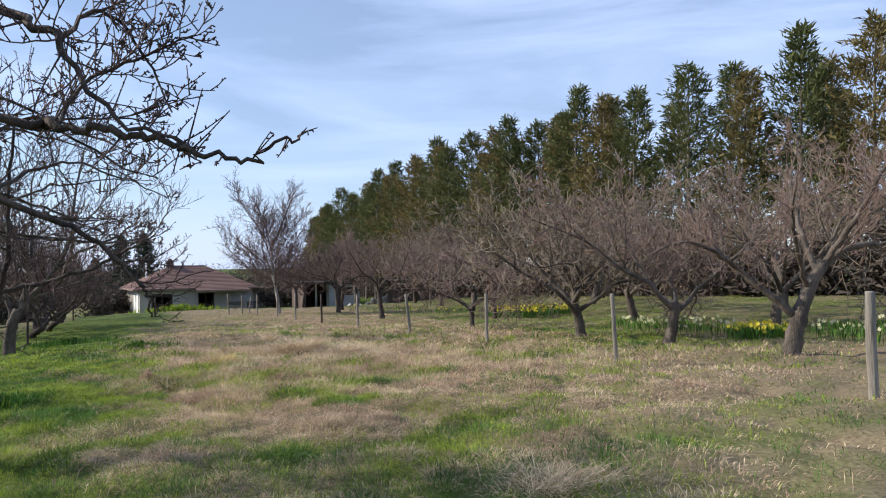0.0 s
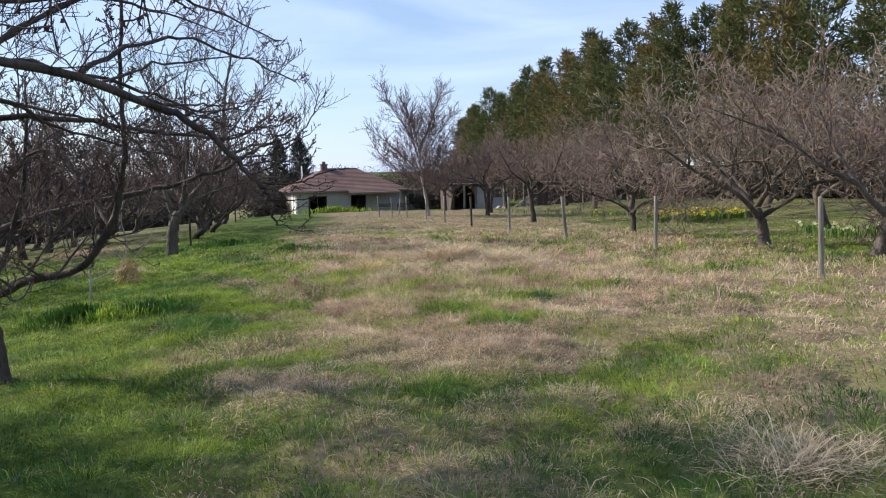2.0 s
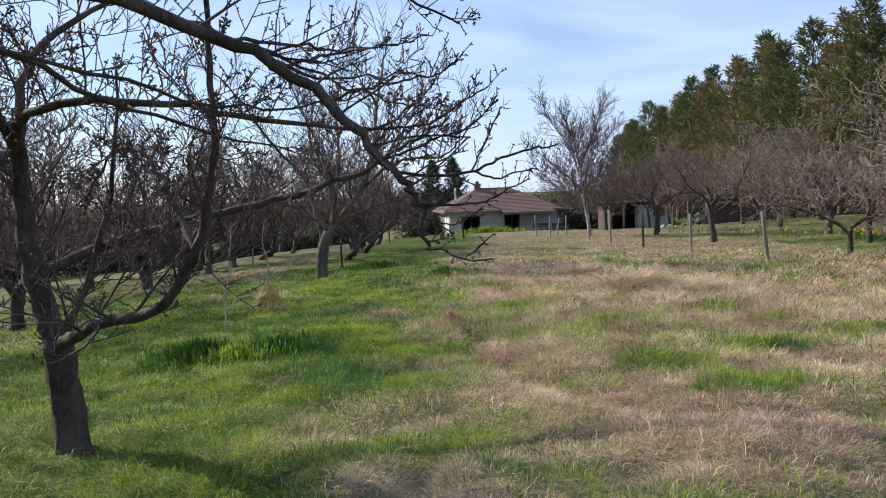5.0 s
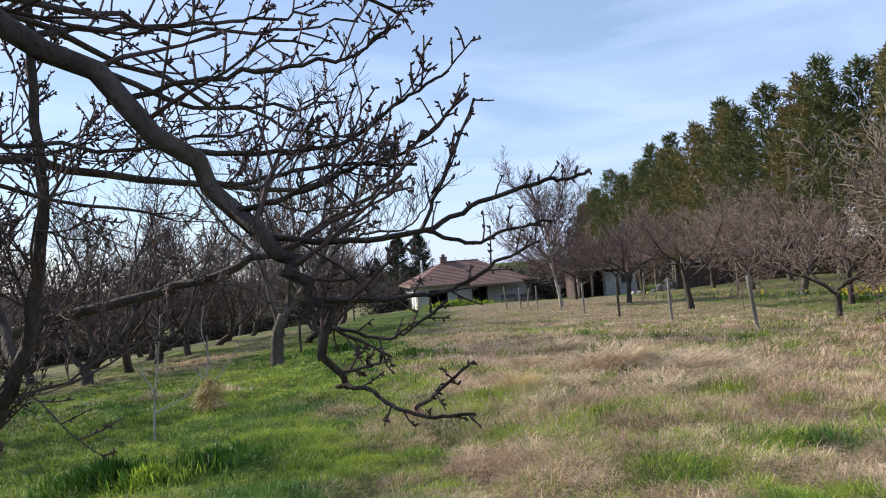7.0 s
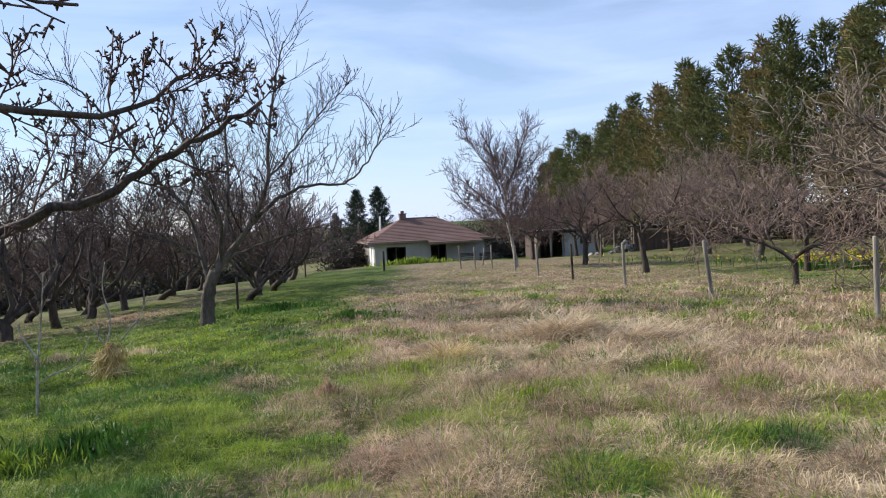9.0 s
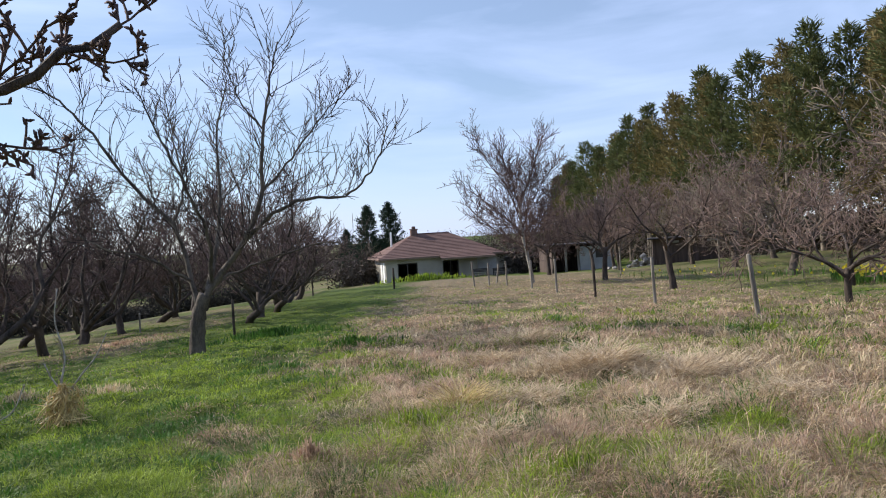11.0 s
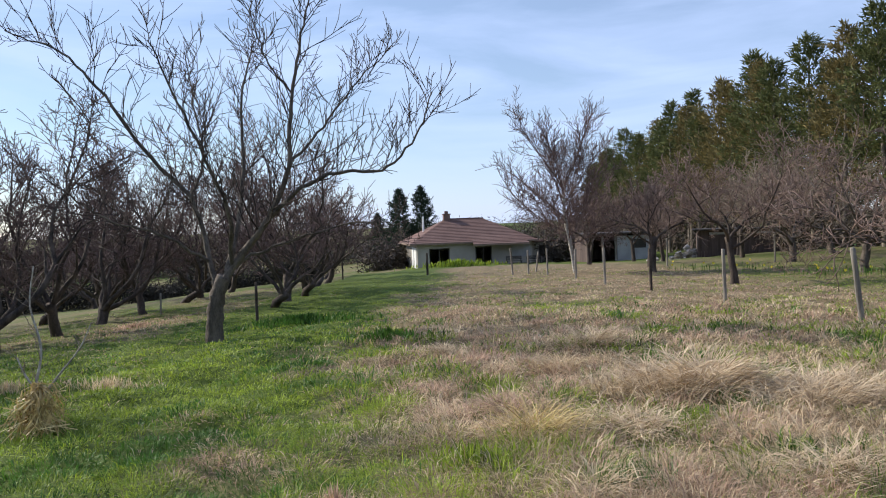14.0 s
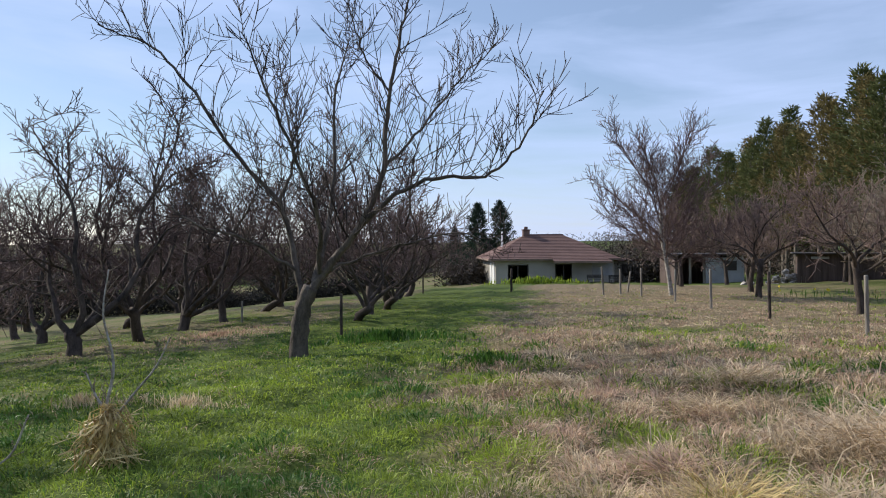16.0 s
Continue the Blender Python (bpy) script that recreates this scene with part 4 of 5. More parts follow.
    part("fascia", boxed(a0 - 0.03, a0 + 0.02, b0 + 0.02, b1, low - 0.14, low + 0.03), M_GUTTER, top)
    # lower roof over the entrance
    slope((-0.45, -1.5, low - 0.22), (5.0, -1.5, low - 0.22), (-0.45, 0.6, low + 0.55), (4.2, 0.6, low + 0.55), 6)
    part("porch_fascia", boxed(-0.45, 5.0, -1.54, -1.49, low - 0.36, low - 0.18), M_GUTTER, top)
    part("wing_wall", boxed(x1 + 0.01, 8.9, 1.0, 1.25, -0.5, 2.25), M_WALL, top)
    part("wing_wall", boxed(8.65, 8.9, 1.25, 7.0, -0.5, 2.25), M_WALL, top)
    part("wing_roof", boxed(x1 + 0.01, 9.3, 0.6, 7.4, 2.25, 2.42, 0.03), M_TILE, top)
    part("wing_window", boxed(6.6, 7.9, 0.96, 0.995, 0.9, 1.95), M_FRAME, top)
    ch = part("chimney", box(boxed(-2.25, -1.6, rm - 0.35, rm + 0.35, rz - 0.9, rz + 0.45, 0.02), -2.32, -1.53, rm - 0.42, rm + 0.42, rz + 0.45, rz + 0.55, 0.02), M_BRICK, top)
    part("chimney_pot", boxed(-2.1, -1.75, rm - 0.18, rm + 0.18, rz + 0.55, rz + 0.82, 0.05), M_BRICK, ch)
    part("vent_pipe", boxed(-4.3, -4.12, rm + 0.6, rm + 0.78, 3.6, rz + 0.35, 0.03), M_WHITE, top, "white vent pipe")
    return top


house()


def outbuilding():
    x, y = 12.6, 77.0
    top = thing("outbuilding", pose(x, y, gz(x, y) - 0.05, 0, 0, 8), "low outbuilding with pale wall and dark open bays", "shed")
    part("wall", boxed(0, 3.0, 0, 0.25, -0.3, 2.3), M_GREYWALL, top)
    part("window", boxed(1.5, 2.6, -0.02, 0.02, 1.2, 2.0), M_FRAME, top)
    part("back_wall", boxed(-2.65, 3.0, 4.2, 4.45, -0.3, 2.5), M_SHED, top)
    part("side_wall", boxed(3.0, 3.25, 0, 4.45, -0.3, 2.5), M_GREYWALL, top)
    part("side_wall", boxed(-2.65, -2.4, 0, 4.2, -0.3, 2.5), M_SHED, top)
    for px in (-1.4, -0.2):
        part("post", boxed(px, px + 0.18, 0.05, 0.23, -0.3, 2.4, 0.01), M_POST, top)
    part("roof", boxed(-2.9, 3.6, -0.5, 4.8, 2.5, 2.62, 0.02), M_FRAME, top)


def board_shed():
    x, y = 16.2, 56.5
    top = thing("garden_shed", pose(x, y, gz(x, y) - 0.05, 0, 0, -14), "brown weathered board shed with two pale-lintelled doors", "shed")
    part("back_wall", boxed(-2.4, 2.4, 2.3, 2.4, -0.2, 1.62), M_SHED, top)
    for s in (-2.4, 2.3):
        part("side_wall", boxed(s, s + 0.1, 0.08, 2.3, -0.2, 1.62), M_SHED, top)
    for k in range(24):
        part("board", boxed(-2.4 + 0.2 * k + 0.006, -2.4 + 0.2 * (k + 1) - 0.006, 0, 0.03 + 0.006 * (k % 3), -0.2, 1.62), M_SHED, top)
    for s in (-1.7, 1.0):
        part("lintel", boxed(s, s + 0.95, -0.04, -0.004, 1.36, 1.50, 0.01), M_GREYWALL, top)
        part("door", boxed(s + 0.08, s + 0.87, -0.03, -0.006, 0.0, 1.34, 0.005), M_SHED, top)
    part("roof", boxed(-2.7, 2.7, -0.4, 2.7, 1.63, 1.72, 0.02), M_FRAME, top)


outbuilding()
board_shed()


def rubble_heap():
    x, y = 13.6, 58.0
    top = thing("stone_heap", place(x, y), "heap of pale rubble stones on the grass", "stones")
    r = random.Random(3)
    for k in range(46):
        bm = bmesh.new()
        a, d = r.uniform(0, 6.28), abs(r.gauss(0, 0.8))
        s = r.uniform(0.10, 0.24)
        bmesh.ops.create_icosphere(bm, subdivisions=1, radius=s, matrix=Matrix.Translation((d * math.cos(a) * 1.3, d * math.sin(a) * 0.6, max(0.05, 0.85 - 0.7 * d) * r.uniform(0.2, 1.0))))
        for v in bm.verts:
            v.co += Vector((r.gauss(0, 0.2), r.gauss(0, 0.2), r.gauss(0, 0.2))) * s
        part("stone", bm, M_BARK_PALE, top)


rubble_heap()


def garden_bench(x, y, turn):
    top = thing("garden_bench", pose(x, y, gz(x, y) - 0.12, 0, 0, turn), "dark wooden garden bench in front of the house", "bench")
    for s in (-0.7, 0.64):
        for d in (0.0, 0.4):
            part("leg", boxed(s, s + 0.06, d, d + 0.06, 0, 0.45 if d == 0 else 0.9, 0.005), M_FRAME, top)
    for k in range(4):
        part("seat_slat", boxed(-0.75, 0.75, 0.0 + 0.115 * k, 0.10 + 0.115 * k, 0.45, 0.48, 0.005), M_FRAME, top)
    for k in range(3):
        part("back_slat", boxed(-0.75, 0.75, 0.40, 0.43, 0.58 + 0.12 * k, 0.67 + 0.12 * k, 0.005), M_FRAME, top)


garden_bench(3.6, 79.6, 8)
garden_bench(5.6, 80.2, 20)


# ---- fence posts ----
def fence_post(x, y, h, lean_x=0.0, lean_y=0.0, r=0.036, mat=None, label="weathered round wooden fence post in rough grass"):
    wd = Wood()
    pts = [Vector((lean_x * t * h, lean_y * t * h, -0.15 + t * (h + 0.15))) for t in (0, 0.25, 0.5, 0.75, 0.985, 1.0)]
    wd.tube([Vector(p) for p in pts], [r * 1.05, r, r * 1.02, r * 0.97, r * 0.95, r * 0.7])
    ob = wd.mesh("fence_post", mat or M_POST, None)
    ob.matrix_basis = Matrix.Translation((x, y, gz(x, y)))
    return tagged(ob, label, "post", "fence posts")


fence_post(6.95, 6.45, 1.22, -0.03, 0, 0.055)
fence_post(6.41, 10.86, 1.18, -0.06)
fence_post(5.90, 15.33, 1.17, -0.01)
fence_post(5.46, 19.85, 1.14, -0.13, 0, 0.04, None, "weathered wooden fence post leaning in the grass")
fence_post(4.82, 23.83, 1.10, -0.03)
fence_post(4.24, 27.50, 1.10, -0.03, 0, 0.036, M_BARK, "dark wooden fence post in rough grass")
fence_post(3.75, 31.2, 1.10, -0.02)
fence_post(3.35, 34.6, 1.05, 0.0)
fence_post(2.75, 38.2, 1.05, -0.02)
fence_post(2.05, 38.6, 1.0, -0.02)
fence_post(1.45, 38.6, 1.1, -0.08)
fence_post(2.45, 40.4, 0.9, 0.15)
fence_post(-2.15, 42.6, 1.05, 0.0, 0, 0.05, M_BARK, "dark wooden fence post in rough grass")
fence_post(8.6, 43.5, 1.3, 0.0)
fence_post(12.4, 41.0, 1.35, 0.0)
fence_post(-4.83, 25.4, 0.95, 0.0, 0, 0.035, M_BARK, "thin dark stake beside the orchard row")
fence_post(-6.45, 45.5, 1.0, 0.0, 0, 0.04, M_BARK, "thin dark stake beside the orchard row")
fence_post(-9.6, 31.6, 0.75, 0.02, 0, 0.03, None, "short pale stake among the fruit trees")


# ---- grass ----
def blades(name, X, Y, H, W, lean, rng, mat, base=None, curl=1.0, low=0.0):
    """Bent tapering blades of two triangles each."""
    n = len(X)
    a = rng.uniform(0, 2 * np.pi, n)
    la = rng.uniform(0, 2 * np.pi, n) if base is None else base
    bend = (low + np.abs(rng.normal(0, 1, n))) * lean * 0.75
    keep = 1 / np.sqrt(1 + bend ** 2)
    s = np.stack([np.cos(a), np.sin(a), np.zeros(n)], 1) * W[:, None]
    o = np.stack([np.cos(la), np.sin(la), np.zeros(n)], 1) * (H * bend * keep)[:, None]
    z = ground_z(X, Y) + relief(X, Y) - 0.01
    p = np.stack([X, Y, z], 1)
    up = np.zeros((n, 3))
    up[:, 2] = H * (0.12 + 0.88 * keep)
    v = np.empty((n, 4, 3))
    m = p + up * 0.70 + o * (0.36 / curl)
    v[:, 0], v[:, 1], v[:, 2] = p, m - s, m + s
    v[:, 3] = p + up * (0.60 + 0.38 * keep)[:, None] + o
    i = np.arange(n)[:, None] * 4
    t = np.stack([i + [0, 2, 1], i + [1, 2, 3]], 1).reshape(-1, 3)
    return fast(name, v.reshape(-1, 3), t, mat)


def meadow():
    rng = np.random.default_rng(4)
    tufts, per = 88000, 10
    y0 = rng.uniform(0, 10.2, tufts)
    r = np.exp(rng.uniform(np.log(2.3), np.log(36), tufts))
    b = np.radians(rng.uniform(-46, 50, tufts))
    cx, cy = r * np.sin(b), y0 + r * np.cos(b)
    ox, oy = rng.normal(0, 1, (tufts, per)), rng.normal(0, 1, (tufts, per))
    size = (0.03 + 0.006 * r)[:, None] * rng.uniform(0.6, 1.6, (tufts, 1))
    X, Y = (cx[:, None] + ox * size).ravel(), (cy[:, None] + oy * size).ravel()
    dome, tx, ty, own = tussocks(X, Y)
    big, bx, by, big_own = tussocks(X + 0.37, Y - 0.21, 1.35, 3.0)
    n = len(X)
    away = np.arctan2(ty + 0.5 * by, tx + 0.5 * bx) + rng.normal(0, 0.55, n)
    wind = np.repeat(rng.uniform(0, 6.283, tufts), per)
    away = np.where(rng.random(n) < 0.62, away, wind + rng.normal(0, 0.45, n))
    tuft_h = np.repeat(rng.uniform(0.65, 1.25, tufts), per)
    pick = np.clip(0.68 * np.repeat(rng.random(tufts), per) + 0.32 * own + 0.30 * (big_own - 0.5), 0, 1)
    tint = 0.5 * np.repeat(rng.random(tufts), per) + 0.5 * np.modf(own * 7.31)[0]
    cam_y = np.clip(Y - 2.4, 0, 10)
    dist = np.hypot(X, Y - cam_y)
    W = 0.00074 * np.clip(dist, 2.8, 11.5) * rng.uniform(0.5, 1.35, n)
    D = dryness(X, Y)
    patch = 0.5 + 0.5 * waves(X * 1.3 + 3, Y * 1.3 + 7, 1.5)
    p_dry = np.clip(0.06 + 0.76 * D - 0.55 * step(0.56, 0.80, patch) * step(0.1, 0.3, D), 0.03, 0.93)
    dry = pick < p_dry
    rank = step(0.45, 0.95, D) * step(8.0, 12.5, Y)
    lump = np.clip(0.42 + 0.70 * dome + 0.35 * big, 0.4, 1.3)
    near = 1 - 0.5 * step(7, 19, dist)
    H_dry = (0.060 + 0.046 * rank) * lump * near * tuft_h * rng.uniform(0.5, 1.35, n) * np.where(rng.random(n) < 0.02, 1.9, 1)
    H_green = lump * near * (0.044 + 0.02 * patch + 0.035 * rank) * tuft_h * rng.uniform(0.5, 1.35, n)
    pink = dry & (tint < 0.34 + 0.18 * (waves(X + 2, Y, 0.7) > 0.1))
    straw = dry & ~pink
    lush = ~dry & (tint < 0.25 + 0.4 * step(0.15, 0.5, waves(X - 7, Y + 1, 1.3)) + 0.2 * step(8, 5, Y))
    for name, sel, H, lean, mat, label in (("dry_grass", straw, H_dry * 1.25, 3.6, M_DRY, "rank straw-coloured winter grass of the meadow"), ("reddish_grass", pink, H_dry * 1.2, 3.2, M_PINK, "reddish-brown dead grass in the meadow"),
                                           ("green_grass", ~dry & ~lush, H_green * 1.3, 2.6, M_GREEN, "short fresh green grass of the meadow"),
                                           ("lush_grass", lush, H_green * 1.25, 1.8, M_LUSH, "darker lush tufts of meadow grass")):
        tagged(blades(name, X[sel], Y[sel], H[sel], W[sel], lean, rng, mat, away[sel], 1.0, 0.2), label, "grass", kind="stuff")


meadow()


def grass_heap(name, x, y, rx, ry, n, h, lean, w, mat, label, lift=0.0, flat=None, seed=1):
    rng = np.random.default_rng(seed)
    a, d = rng.uniform(0, 6.283, n), np.minimum(np.abs(rng.normal(0, 0.62, n)), 1.9)
    reach = 1 + 0.3 * np.sin(3 * a + seed) + 0.2 * np.sin(5 * a + 2 * seed)
    X, Y = x + rx * d * reach * np.cos(a), y + ry * d * reach * np.sin(a)
    H = h * rng.uniform(0.5, 1.2, n) * (1.1 - 0.4 * np.minimum(d, 1))
    base = None if flat is None else flat + rng.normal(0, 1.1, n) + np.where(rng.random(n) < 0.3, 2.6, 0)
    ob = blades(name, X, Y, H, np.full(n, w) * rng.uniform(0.6, 1.3, n), lean, rng, mat, base, 0.6, 0.0 if flat is None else 0.75)
    if lift:
        co = np.empty(n * 12, np.float32)
        ob.data.vertices.foreach_get("co", co)
        co = co.reshape(n, 4, 3)
        co[:, :, 2] += (lift * np.maximum(0, 1 - d ** 2) * rng.random(n))[:, None]
        ob.data.vertices.foreach_set("co", co.ravel())
    return tagged(ob, label, "grass", kind="stuff")


grass_heap("flattened_grass", 1.95, 15.5, 0.95, 0.6, 2200, 0.60, 2.8, 0.0052, M_STRAW, "heap of flattened pale dead grass", 0.16, 0.2, 2)
grass_heap("flattened_grass", 1.1, 14.3, 0.55, 0.4, 900, 0.40, 3.6, 0.0038, M_STRAW, "bent tussock of pale dead grass", 0.06, 0.4, 3)
grass_heap("flattened_grass", 0.9, 17.2, 0.8, 0.5, 1000, 0.38, 3.6, 0.0045, M_DRY, "bent tussock of pale dead grass", 0.08, 2.9, 13)
grass_heap("flattened_grass", 2.7, 15.0, 0.8, 0.5, 1100, 0.52, 2.8, 0.0046, M_STRAW, "heap of flattened pale dead grass", 0.12, 0.2, 21)
grass_heap("flattened_grass", 0.2, 14.9, 0.5, 0.5, 700, 0.32, 3.0, 0.004, M_PINK, "bent tussock of reddish dead grass", 0.06, 1.8, 22)
grass_heap("flattened_grass", 1.9, 13.1, 0.5, 0.35, 700, 0.34, 3.6, 0.0034, M_STRAW, "matted heap of bleached grass stems", 0.12, 0.3, 31)
grass_heap("flattened_grass", 3.2, 13.6, 0.7, 0.4, 900, 0.36, 3.6, 0.0036, M_STRAW, "matted heap of bleached grass stems", 0.14, 2.9, 32)
grass_heap("flattened_grass", 0.6, 12.9, 0.4, 0.3, 500, 0.30, 3.0, 0.0034, M_DRY, "bent tussock of pale dead grass", 0.08, 0.0, 33)
grass_heap("flattened_grass", 2.2, 4.6, 0.6, 0.4, 800, 0.32, 3.0, 0.0026, M_STRAW, "flattened pale grass stems near the path", 0.06, 0.5, 34)
grass_heap("flattened_grass", -0.4, 18.6, 0.6, 0.4, 600, 0.30, 3.0, 0.0045, M_DRY, "bent tussock of pale dead grass", 0.08, 2.7, 35)
grass_heap("flattened_grass", 1.45, 18.4, 0.8, 0.4, 900, 0.42, 2.6, 0.0050, M_STRAW, "bent tussock of pale dead grass", 0.10, 0.2, 36)
grass_heap("flattened_grass", 0.40, 14.2, 0.35, 0.25, 420, 0.42, 2.4, 0.0040, M_GOLD, "bent yellowish tussock of dead grass", 0.06, 0.0, 37)
grass_heap("green_tuft", 0.0, 13.55, 0.40, 0.28, 700, 0.17, 1.2, 0.0045, M_GREEN, "fresh green tuft among the dry grass", 0.0, None, 38)
grass_heap("green_tuft", 1.9, 17.2, 0.35, 0.22, 420, 0.15, 1.2, 0.0050, M_LUSH, "fresh green tuft among the dry grass", 0.0, None, 39)
grass_heap("green_tuft", 1.0, 11.9, 0.45, 0.25, 700, 0.15, 1.2, 0.0040, M_GREEN, "fresh green tuft among the dry grass", 0.0, None, 40)
grass_heap("reddish_tuft", -0.76, 12.75, 0.16, 0.13, 260, 0.15, 0.8, 0.005, M_PINK, "small reddish-brown dead weed tuft", 0.05, None, 4)
grass_heap("dry_tuft", -4.5, 17.9, 0.55, 0.25, 380, 0.17, 0.9, 0.005, M_DRY, "pale dry tuft in the green strip", 0.0, None, 5)
grass_heap("dry_tuft", -5.9, 18.1, 0.5, 0.25, 320, 0.16, 0.9, 0.005, M_DRY, "pale dry tuft in the green strip", 0.0, None, 6)
grass_heap("weed_patch", -3.35, 11.35, 0.75, 0.36, 1300, 0.22, 1.1, 0.009, M_LUSH, "dark lush patch of weeds in the grass", 0.0, None, 7)
grass_heap("weed_patch", -2.50, 11.65, 0.55, 0.36, 900, 0.20, 1.1, 0.009, M_LUSH, "dark lush patch of weeds in the grass", 0.0, None, 17)
grass_heap("weed_patch", -2.95, 11.20, 0.60, 0.24, 500, 0.18, 1.2, 0.007, M_GREEN, "bright young weeds in the grass", 0.0, None, 18)
grass_heap("weed_patch", -1.35, 20.4, 0.8, 0.35, 700, 0.20, 0.9, 0.009, M_LUSH, "dark green tussock beside the dry grass", 0.0, None, 8)
grass_heap("weed_patch", -3.6, 24.2, 1.6, 0.9, 900, 0.2, 0.6, 0.015, M_LUSH, "dark lush patch of grass below the fruit trees", 0.0, None, 9)
grass_heap("garden_bed", -1.5, 76.5, 4.0, 0.8, 500, 0.7, 0.5, 0.05, M_GREEN, "yellowish green garden plants before the house", 0.0, None, 10)
grass_heap("orchard_litter", -8.6, 27.5, 2.4, 3.0, 1500, 0.10, 1.2, 0.012, M_PINK, "brown leaf litter under the fruit trees", 0.0, None, 11)


def straw_bundle():
    """Bundle of old straw heaped round the foot of a sapling."""
    x, y = -3.86, 15.35
    r = random.Random(8)
    V, F = [], []
    for k in range(250):
        a = r.uniform(0, 6.283)
        c, e = math.cos(a), a + r.gauss(0, 1.1)
        h0, h1 = r.uniform(0.12, 0.46), r.choice((0.0, 0.02, 0.08, 0.16, 0.26))
        wide = r.uniform(0.55, 1.05) * (1 + 0.18 * math.sin(2 * a + 0.6))
        tip = Vector((math.cos(e + 2.4) * 0.05, math.sin(e + 2.4) * 0.05, h0))
        line = [tip]
        for u in (0.35, 0.7, 1.0):
            d = a + (e - a) * u
            rad = (0.05 + 0.20 * u ** 0.8) * wide
            line.append(Vector((math.cos(d) * rad + r.gauss(0, 0.034), math.sin(d) * rad + r.gauss(0, 0.034), h0 + (h1 - h0) * u ** 1.25 + abs(r.gauss(0, 0.035)))))
        if k % 6 == 0:
            line[3] += Vector((math.cos(e) * 0.10, math.sin(e) * 0.10, 0.03))
        w = Vector((-math.sin(a), c, r.uniform(-0.5, 0.5))) * r.uniform(0.004, 0.0085)
        i = len(V)
        V += [q + x_ for q in line for x_ in (w, -w)]
        F += [(i, i + 1, i + 3, i + 2), (i + 2, i + 3, i + 5, i + 4), (i + 4, i + 5, i + 7, i + 6)]
    ob = raw("straw_heap", V, F, M_GOLD)
    ob.matrix_basis = Matrix.Translation((x, y, gz(x, y) + float(relief(x, y)) - 0.03)) @ Matrix.Diagonal((0.92, 0.92, 1.12, 1))
    tagged(ob, "golden bundle of dry straw heaped at a sapling's foot", "straw", kind="stuff")


straw_bundle()


def sapling(x, y, seed, h, label, shape):
    rng = random.Random(seed)
    top = thing("sapling", place(x, y), label, "sapling")
    stem, tw = Wood(), Wood()
    line = smooth_line(shape[0], 5)
    stem.tube(line, taper(0.019, 0.005, len(line)))
    shoots(rng, tw, line, 0.010, 26, 0.24 * h, 0.8, 2, 0, 0.25, True, min_r=0.003)
    for c in shape[1:]:
        br = smooth_line(c, 4)
        stem.tube(br, taper(0.014, 0.005, len(br)))
        shoots(rng, tw, br, 0.006, 11, 0.12 * h, 0.8, 2, 0, 0.2, True, min_r=0.003)
    stem.mesh("stem", M_BARK_PALE, top)
    tw.mesh("crown", M_LICHEN, top)


sapling(-3.92, 15.50, 5, 1.2, "thin bare sapling rising from a straw bundle", ([(0, 0, -0.05), (-0.05, 0, 0.42), (0.02, 0.02, 0.85), (-0.05, 0, 1.25), (0.0, 0, 1.6)], [(0, 0, 0.4), (0.18, 0, 0.62), (0.38, 0, 0.85), (0.5, 0, 1.08)], [(0, 0, 0.45), (-0.12, 0, 0.62), (-0.2, 0, 0.8)]))
sapling(-4.05, 13.9, 6, 1.2, "thin pale bare sapling standing in green grass", ([(0, 0, -0.05), (0.03, 0, 0.5), (0.10, 0, 1.0), (0.16, 0, 1.55)], [(0.02, 0, 0.35), (0.2, 0.05, 0.45), (0.42, 0.1, 0.55), (0.55, 0.1, 0.8)], [(0.05, 0, 0.6), (-0.1, 0, 0.85), (-0.15, 0, 1.0)]))


# ---- daffodils ----
def daffodils(name, x, y, rx, ry, flowers, mat, label, seed):
    rng = np.random.default_rng(seed)
    n = flowers * 9
    a, d = rng.uniform(0, 6.283, n), np.sqrt(rng.random(n))
    X, Y = x + rx * d * np.cos(a), y + ry * d * np.sin(a)
    tagged(blades(name + "_leaf", X, Y, 0.30 * rng.uniform(0.7, 1.2, n), np.full(n, 0.013), 0.35, rng, M_LUSH), "upright blue-green daffodil leaves", "flower leaves", kind="stuff")
    V, F = [], []
    r = random.Random(seed)
    for k in range(flowers):
        t, q = r.uniform(0, 6.283), math.sqrt(r.random())
        px, py = x + rx * q * math.cos(t), y + ry * q * math.sin(t)
        c = Vector((px, py, gz(px, py) + r.uniform(0.27, 0.40)))
        f = Vector((r.gauss(-0.3, 0.5), r.gauss(-0.7, 0.4), r.uniform(-0.1, 0.4))).normalized()
        s = f.orthogonal().normalized()
        u = f.cross(s)
        for j in range(6):
            e = 2 * math.pi * j / 6
            w = s * math.cos(e) + u * math.sin(e)
            g = s * math.cos(e + 0.5) + u * math.sin(e + 0.5)
            h = s * math.cos(e - 0.5) + u * math.sin(e - 0.5)
            i = len(V)
            V += [c, c + g * 0.028 + f * 0.008, c + w * 0.055 + f * 0.004, c + h * 0.028 + f * 0.008, c + f * 0.045 + w * 0.02, c + f * 0.045 + g * 0.02]
            F += [(i, i + 1, i + 2, i + 3), (i, i + 4, i + 5)]
    tagged(raw(name, V, F, mat), label, "flowers", kind="stuff")


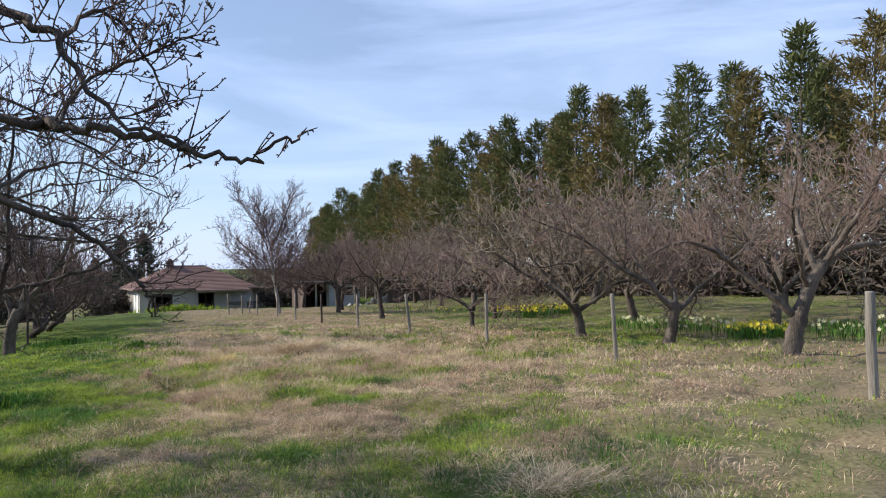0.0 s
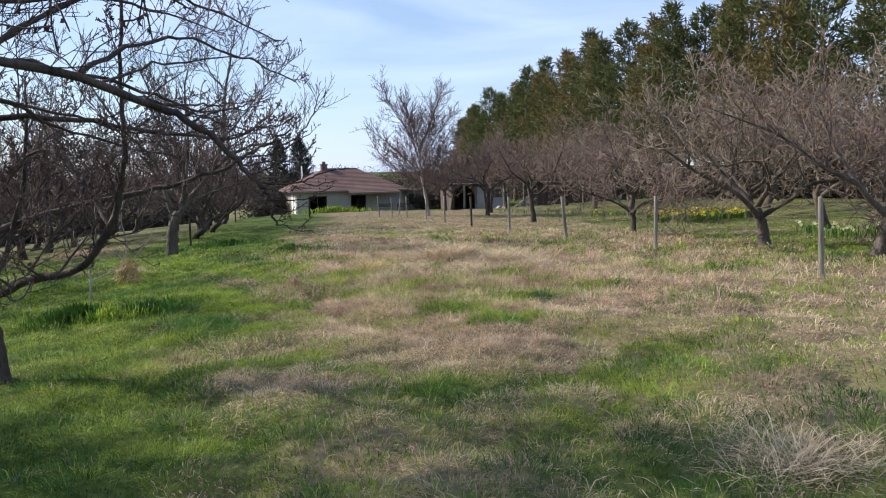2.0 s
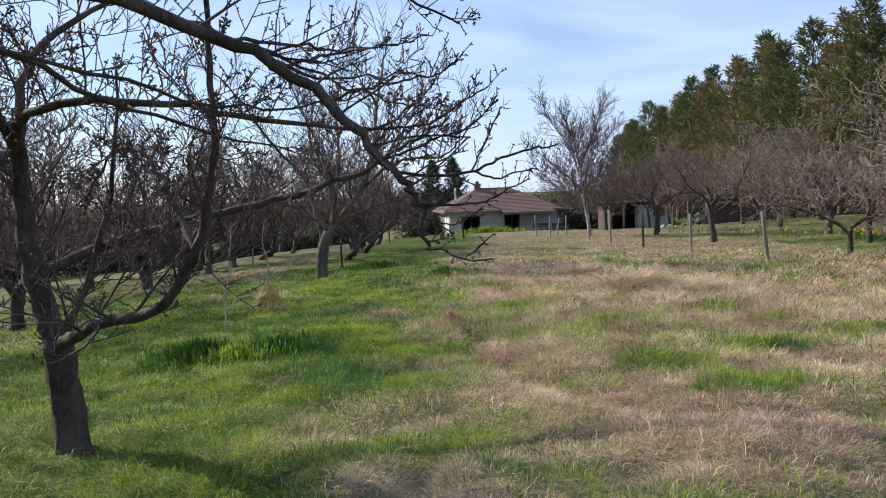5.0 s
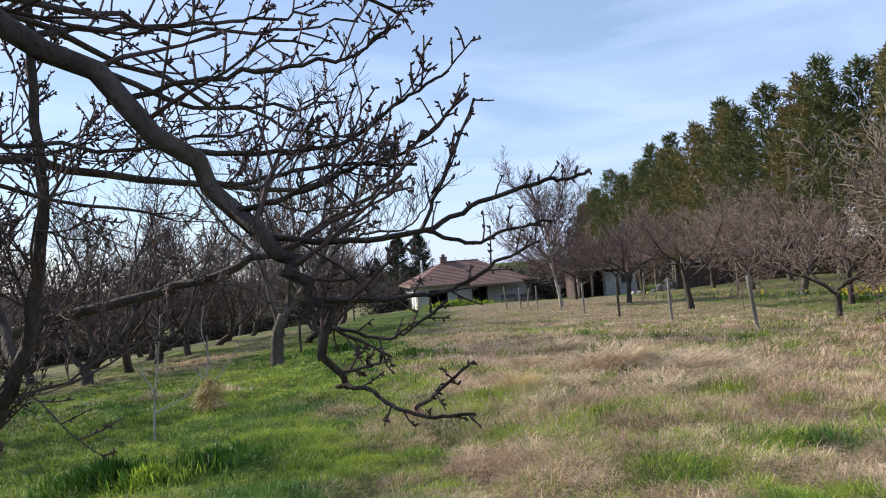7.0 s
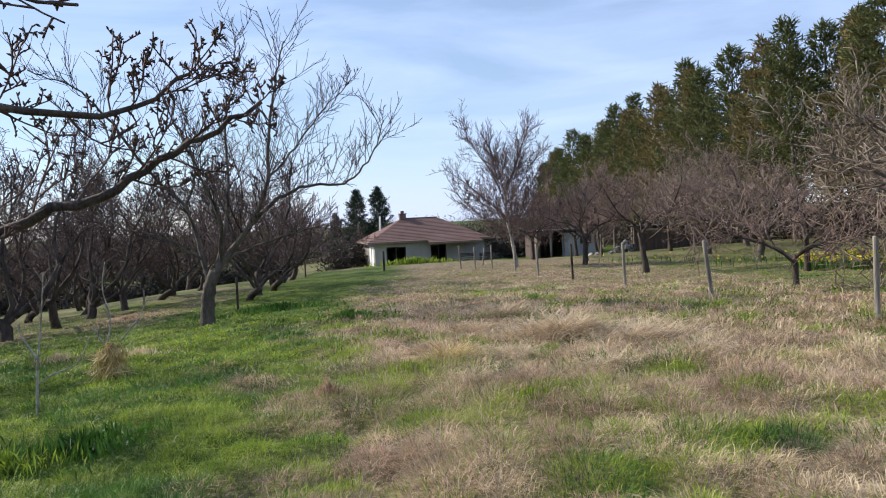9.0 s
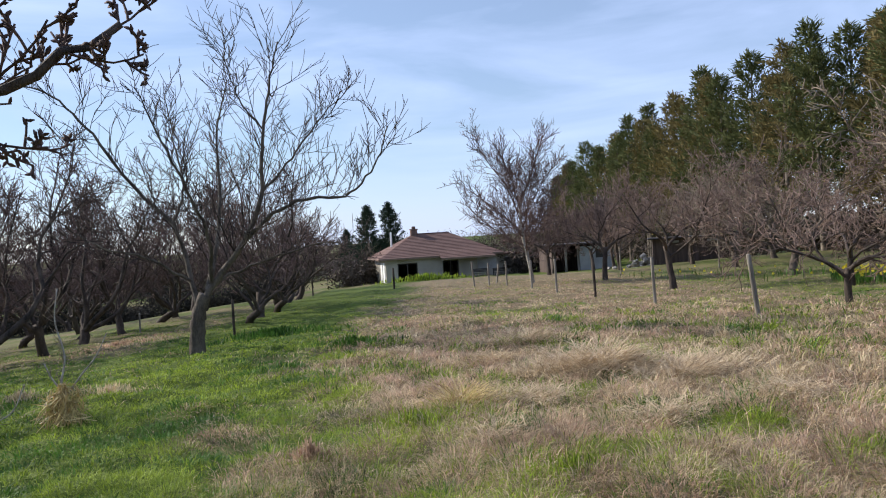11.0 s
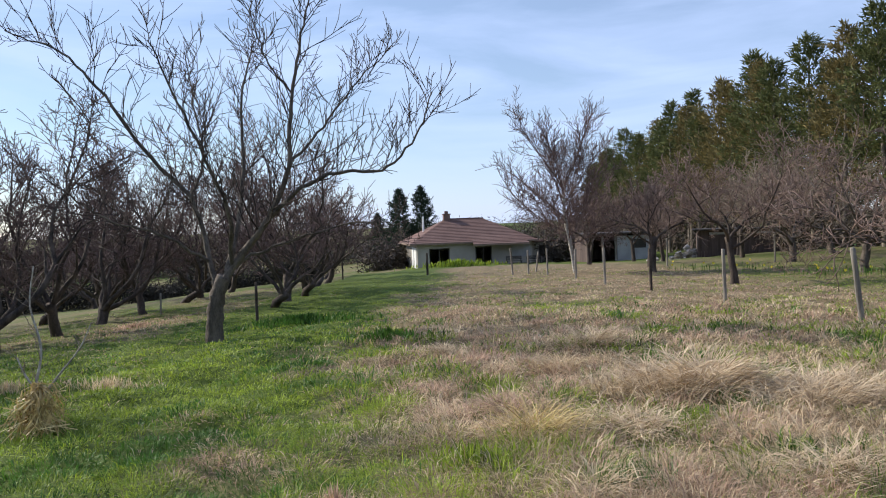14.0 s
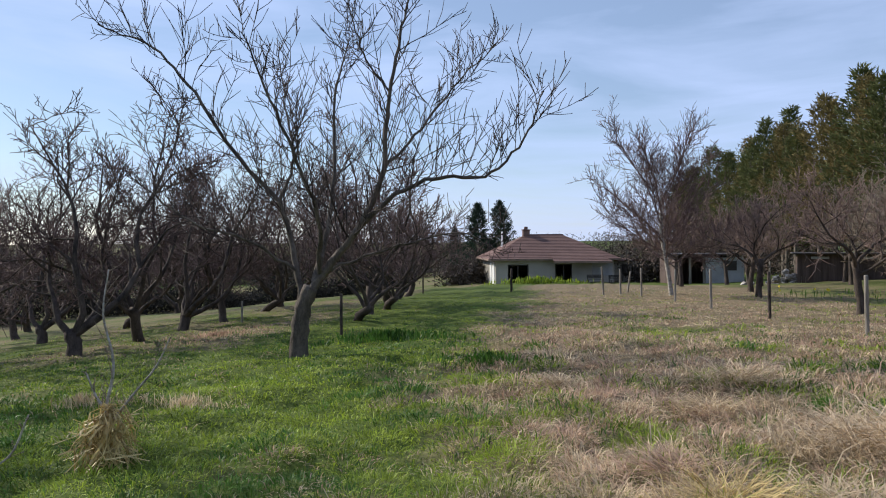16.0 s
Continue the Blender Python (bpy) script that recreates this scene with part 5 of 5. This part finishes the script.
daffodils("daffodil_patch", 12.2, 27.0, 1.6, 2.2, 260, M_PETAL, "dense patch of yellow daffodils in bloom", 1)
daffodils("narcissus_patch", 11.4, 16.6, 1.0, 2.6, 55, M_PALEPETAL, "loose band of pale narcissus among leaves", 2)
daffodils("daffodil_patch", 11.3, 13.2, 0.7, 0.8, 60, M_PETAL, "small patch of yellow daffodils in bloom", 3)
daffodils("narcissus_patch", 13.0, 11.8, 1.3, 1.4, 50, M_PALEPETAL, "loose band of pale narcissus among leaves", 4)
daffodils("daffodil_patch", 10.8, 31.0, 2.0, 2.0, 12, M_PETAL, "scattered yellow daffodils in green grass", 5)
daffodils("daffodil_patch", 9.0, 37.0, 2.0, 3.0, 10, M_PETAL, "scattered yellow daffodils in green grass", 6)


# ---- hedges and far woods ----
def thicket(name, line, height, depth, n, size, mat, label, seed):
    """A hedge or wood far off: many twig sprays along a line, uneven in height."""
    rng = np.random.default_rng(seed)
    line = np.array(line, float)
    t = rng.uniform(0, len(line) - 1.001, n)
    i = t.astype(int)
    p = line[i] + (line[i + 1] - line[i]) * (t - i)[:, None]
    X, Y = p[:, 0] + rng.normal(0, depth, n), p[:, 1] + rng.normal(0, depth, n)
    top = height * (0.72 + 0.28 * np.sin(t * 9.1 + np.sin(t * 23))) * (1 + 0.25 * np.sin(t * 51 + X))
    z = ground_z(X, Y) + top * rng.random(n) ** 0.8
    a, e = rng.uniform(0, 6.283, n), rng.uniform(-0.7, 1.3, n)
    f = np.stack([np.cos(a) * np.cos(e), np.sin(a) * np.cos(e), np.sin(e)], 1) * (size * rng.uniform(0.6, 1.5, n))[:, None]
    b = rng.uniform(0, 6.283, n)
    s = np.stack([np.cos(b), np.sin(b), rng.normal(0, 0.4, n)], 1) * (size * 0.16)
    q = np.stack([X, Y, z], 1)
    v = np.stack([q - s, q + s, q + f], 1).reshape(-1, 3)
    return tagged(fast(name, v, np.arange(n * 3).reshape(n, 3), mat), label, "hedge", kind="stuff")


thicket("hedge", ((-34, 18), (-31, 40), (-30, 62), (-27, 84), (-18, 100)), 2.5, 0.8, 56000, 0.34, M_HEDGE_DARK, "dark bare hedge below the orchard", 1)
thicket("shrub", ((-10.5, 84), (-8.6, 87), (-7.4, 90)), 2.6, 0.8, 2500, 0.6, M_HEDGE, "brown bare shrub beside the house", 2)
thicket("shrub", ((6.5, 85), (9.5, 83.5), (12, 84), (16, 86)), 3.2, 0.9, 6000, 0.5, M_HEDGE, "brown bare shrub behind the low outbuilding", 7)
thicket("far_wood", ((-260, 120), (-180, 170), (-110, 190), (-50, 175), (0, 165), (50, 170)), 5.0, 5.0, 50000, 0.6, M_HEDGE, "brownish bare wood on the skyline", 3)
thicket("far_wood", ((-90, 70), (-75, 110), (-45, 130), (-10, 132), (22, 130)), 4.6, 2.5, 60000, 0.45, M_HEDGE, "brown bare thicket behind the orchard", 4)
thicket("far_wood", ((-95, 62), (-80, 98), (-56, 122), (-38, 130)), 7.5, 2.5, 26000, 0.6, M_HEDGE, "taller brown bare wood beyond the orchard", 8)
thicket("undergrowth", ((34, 4), (30, 20), (24.5, 31), (22.5, 40), (22.5, 70), (22, 125)), 2.9, 1.4, 46000, 0.5, M_HEDGE, "brown undergrowth along the conifer wood", 5)
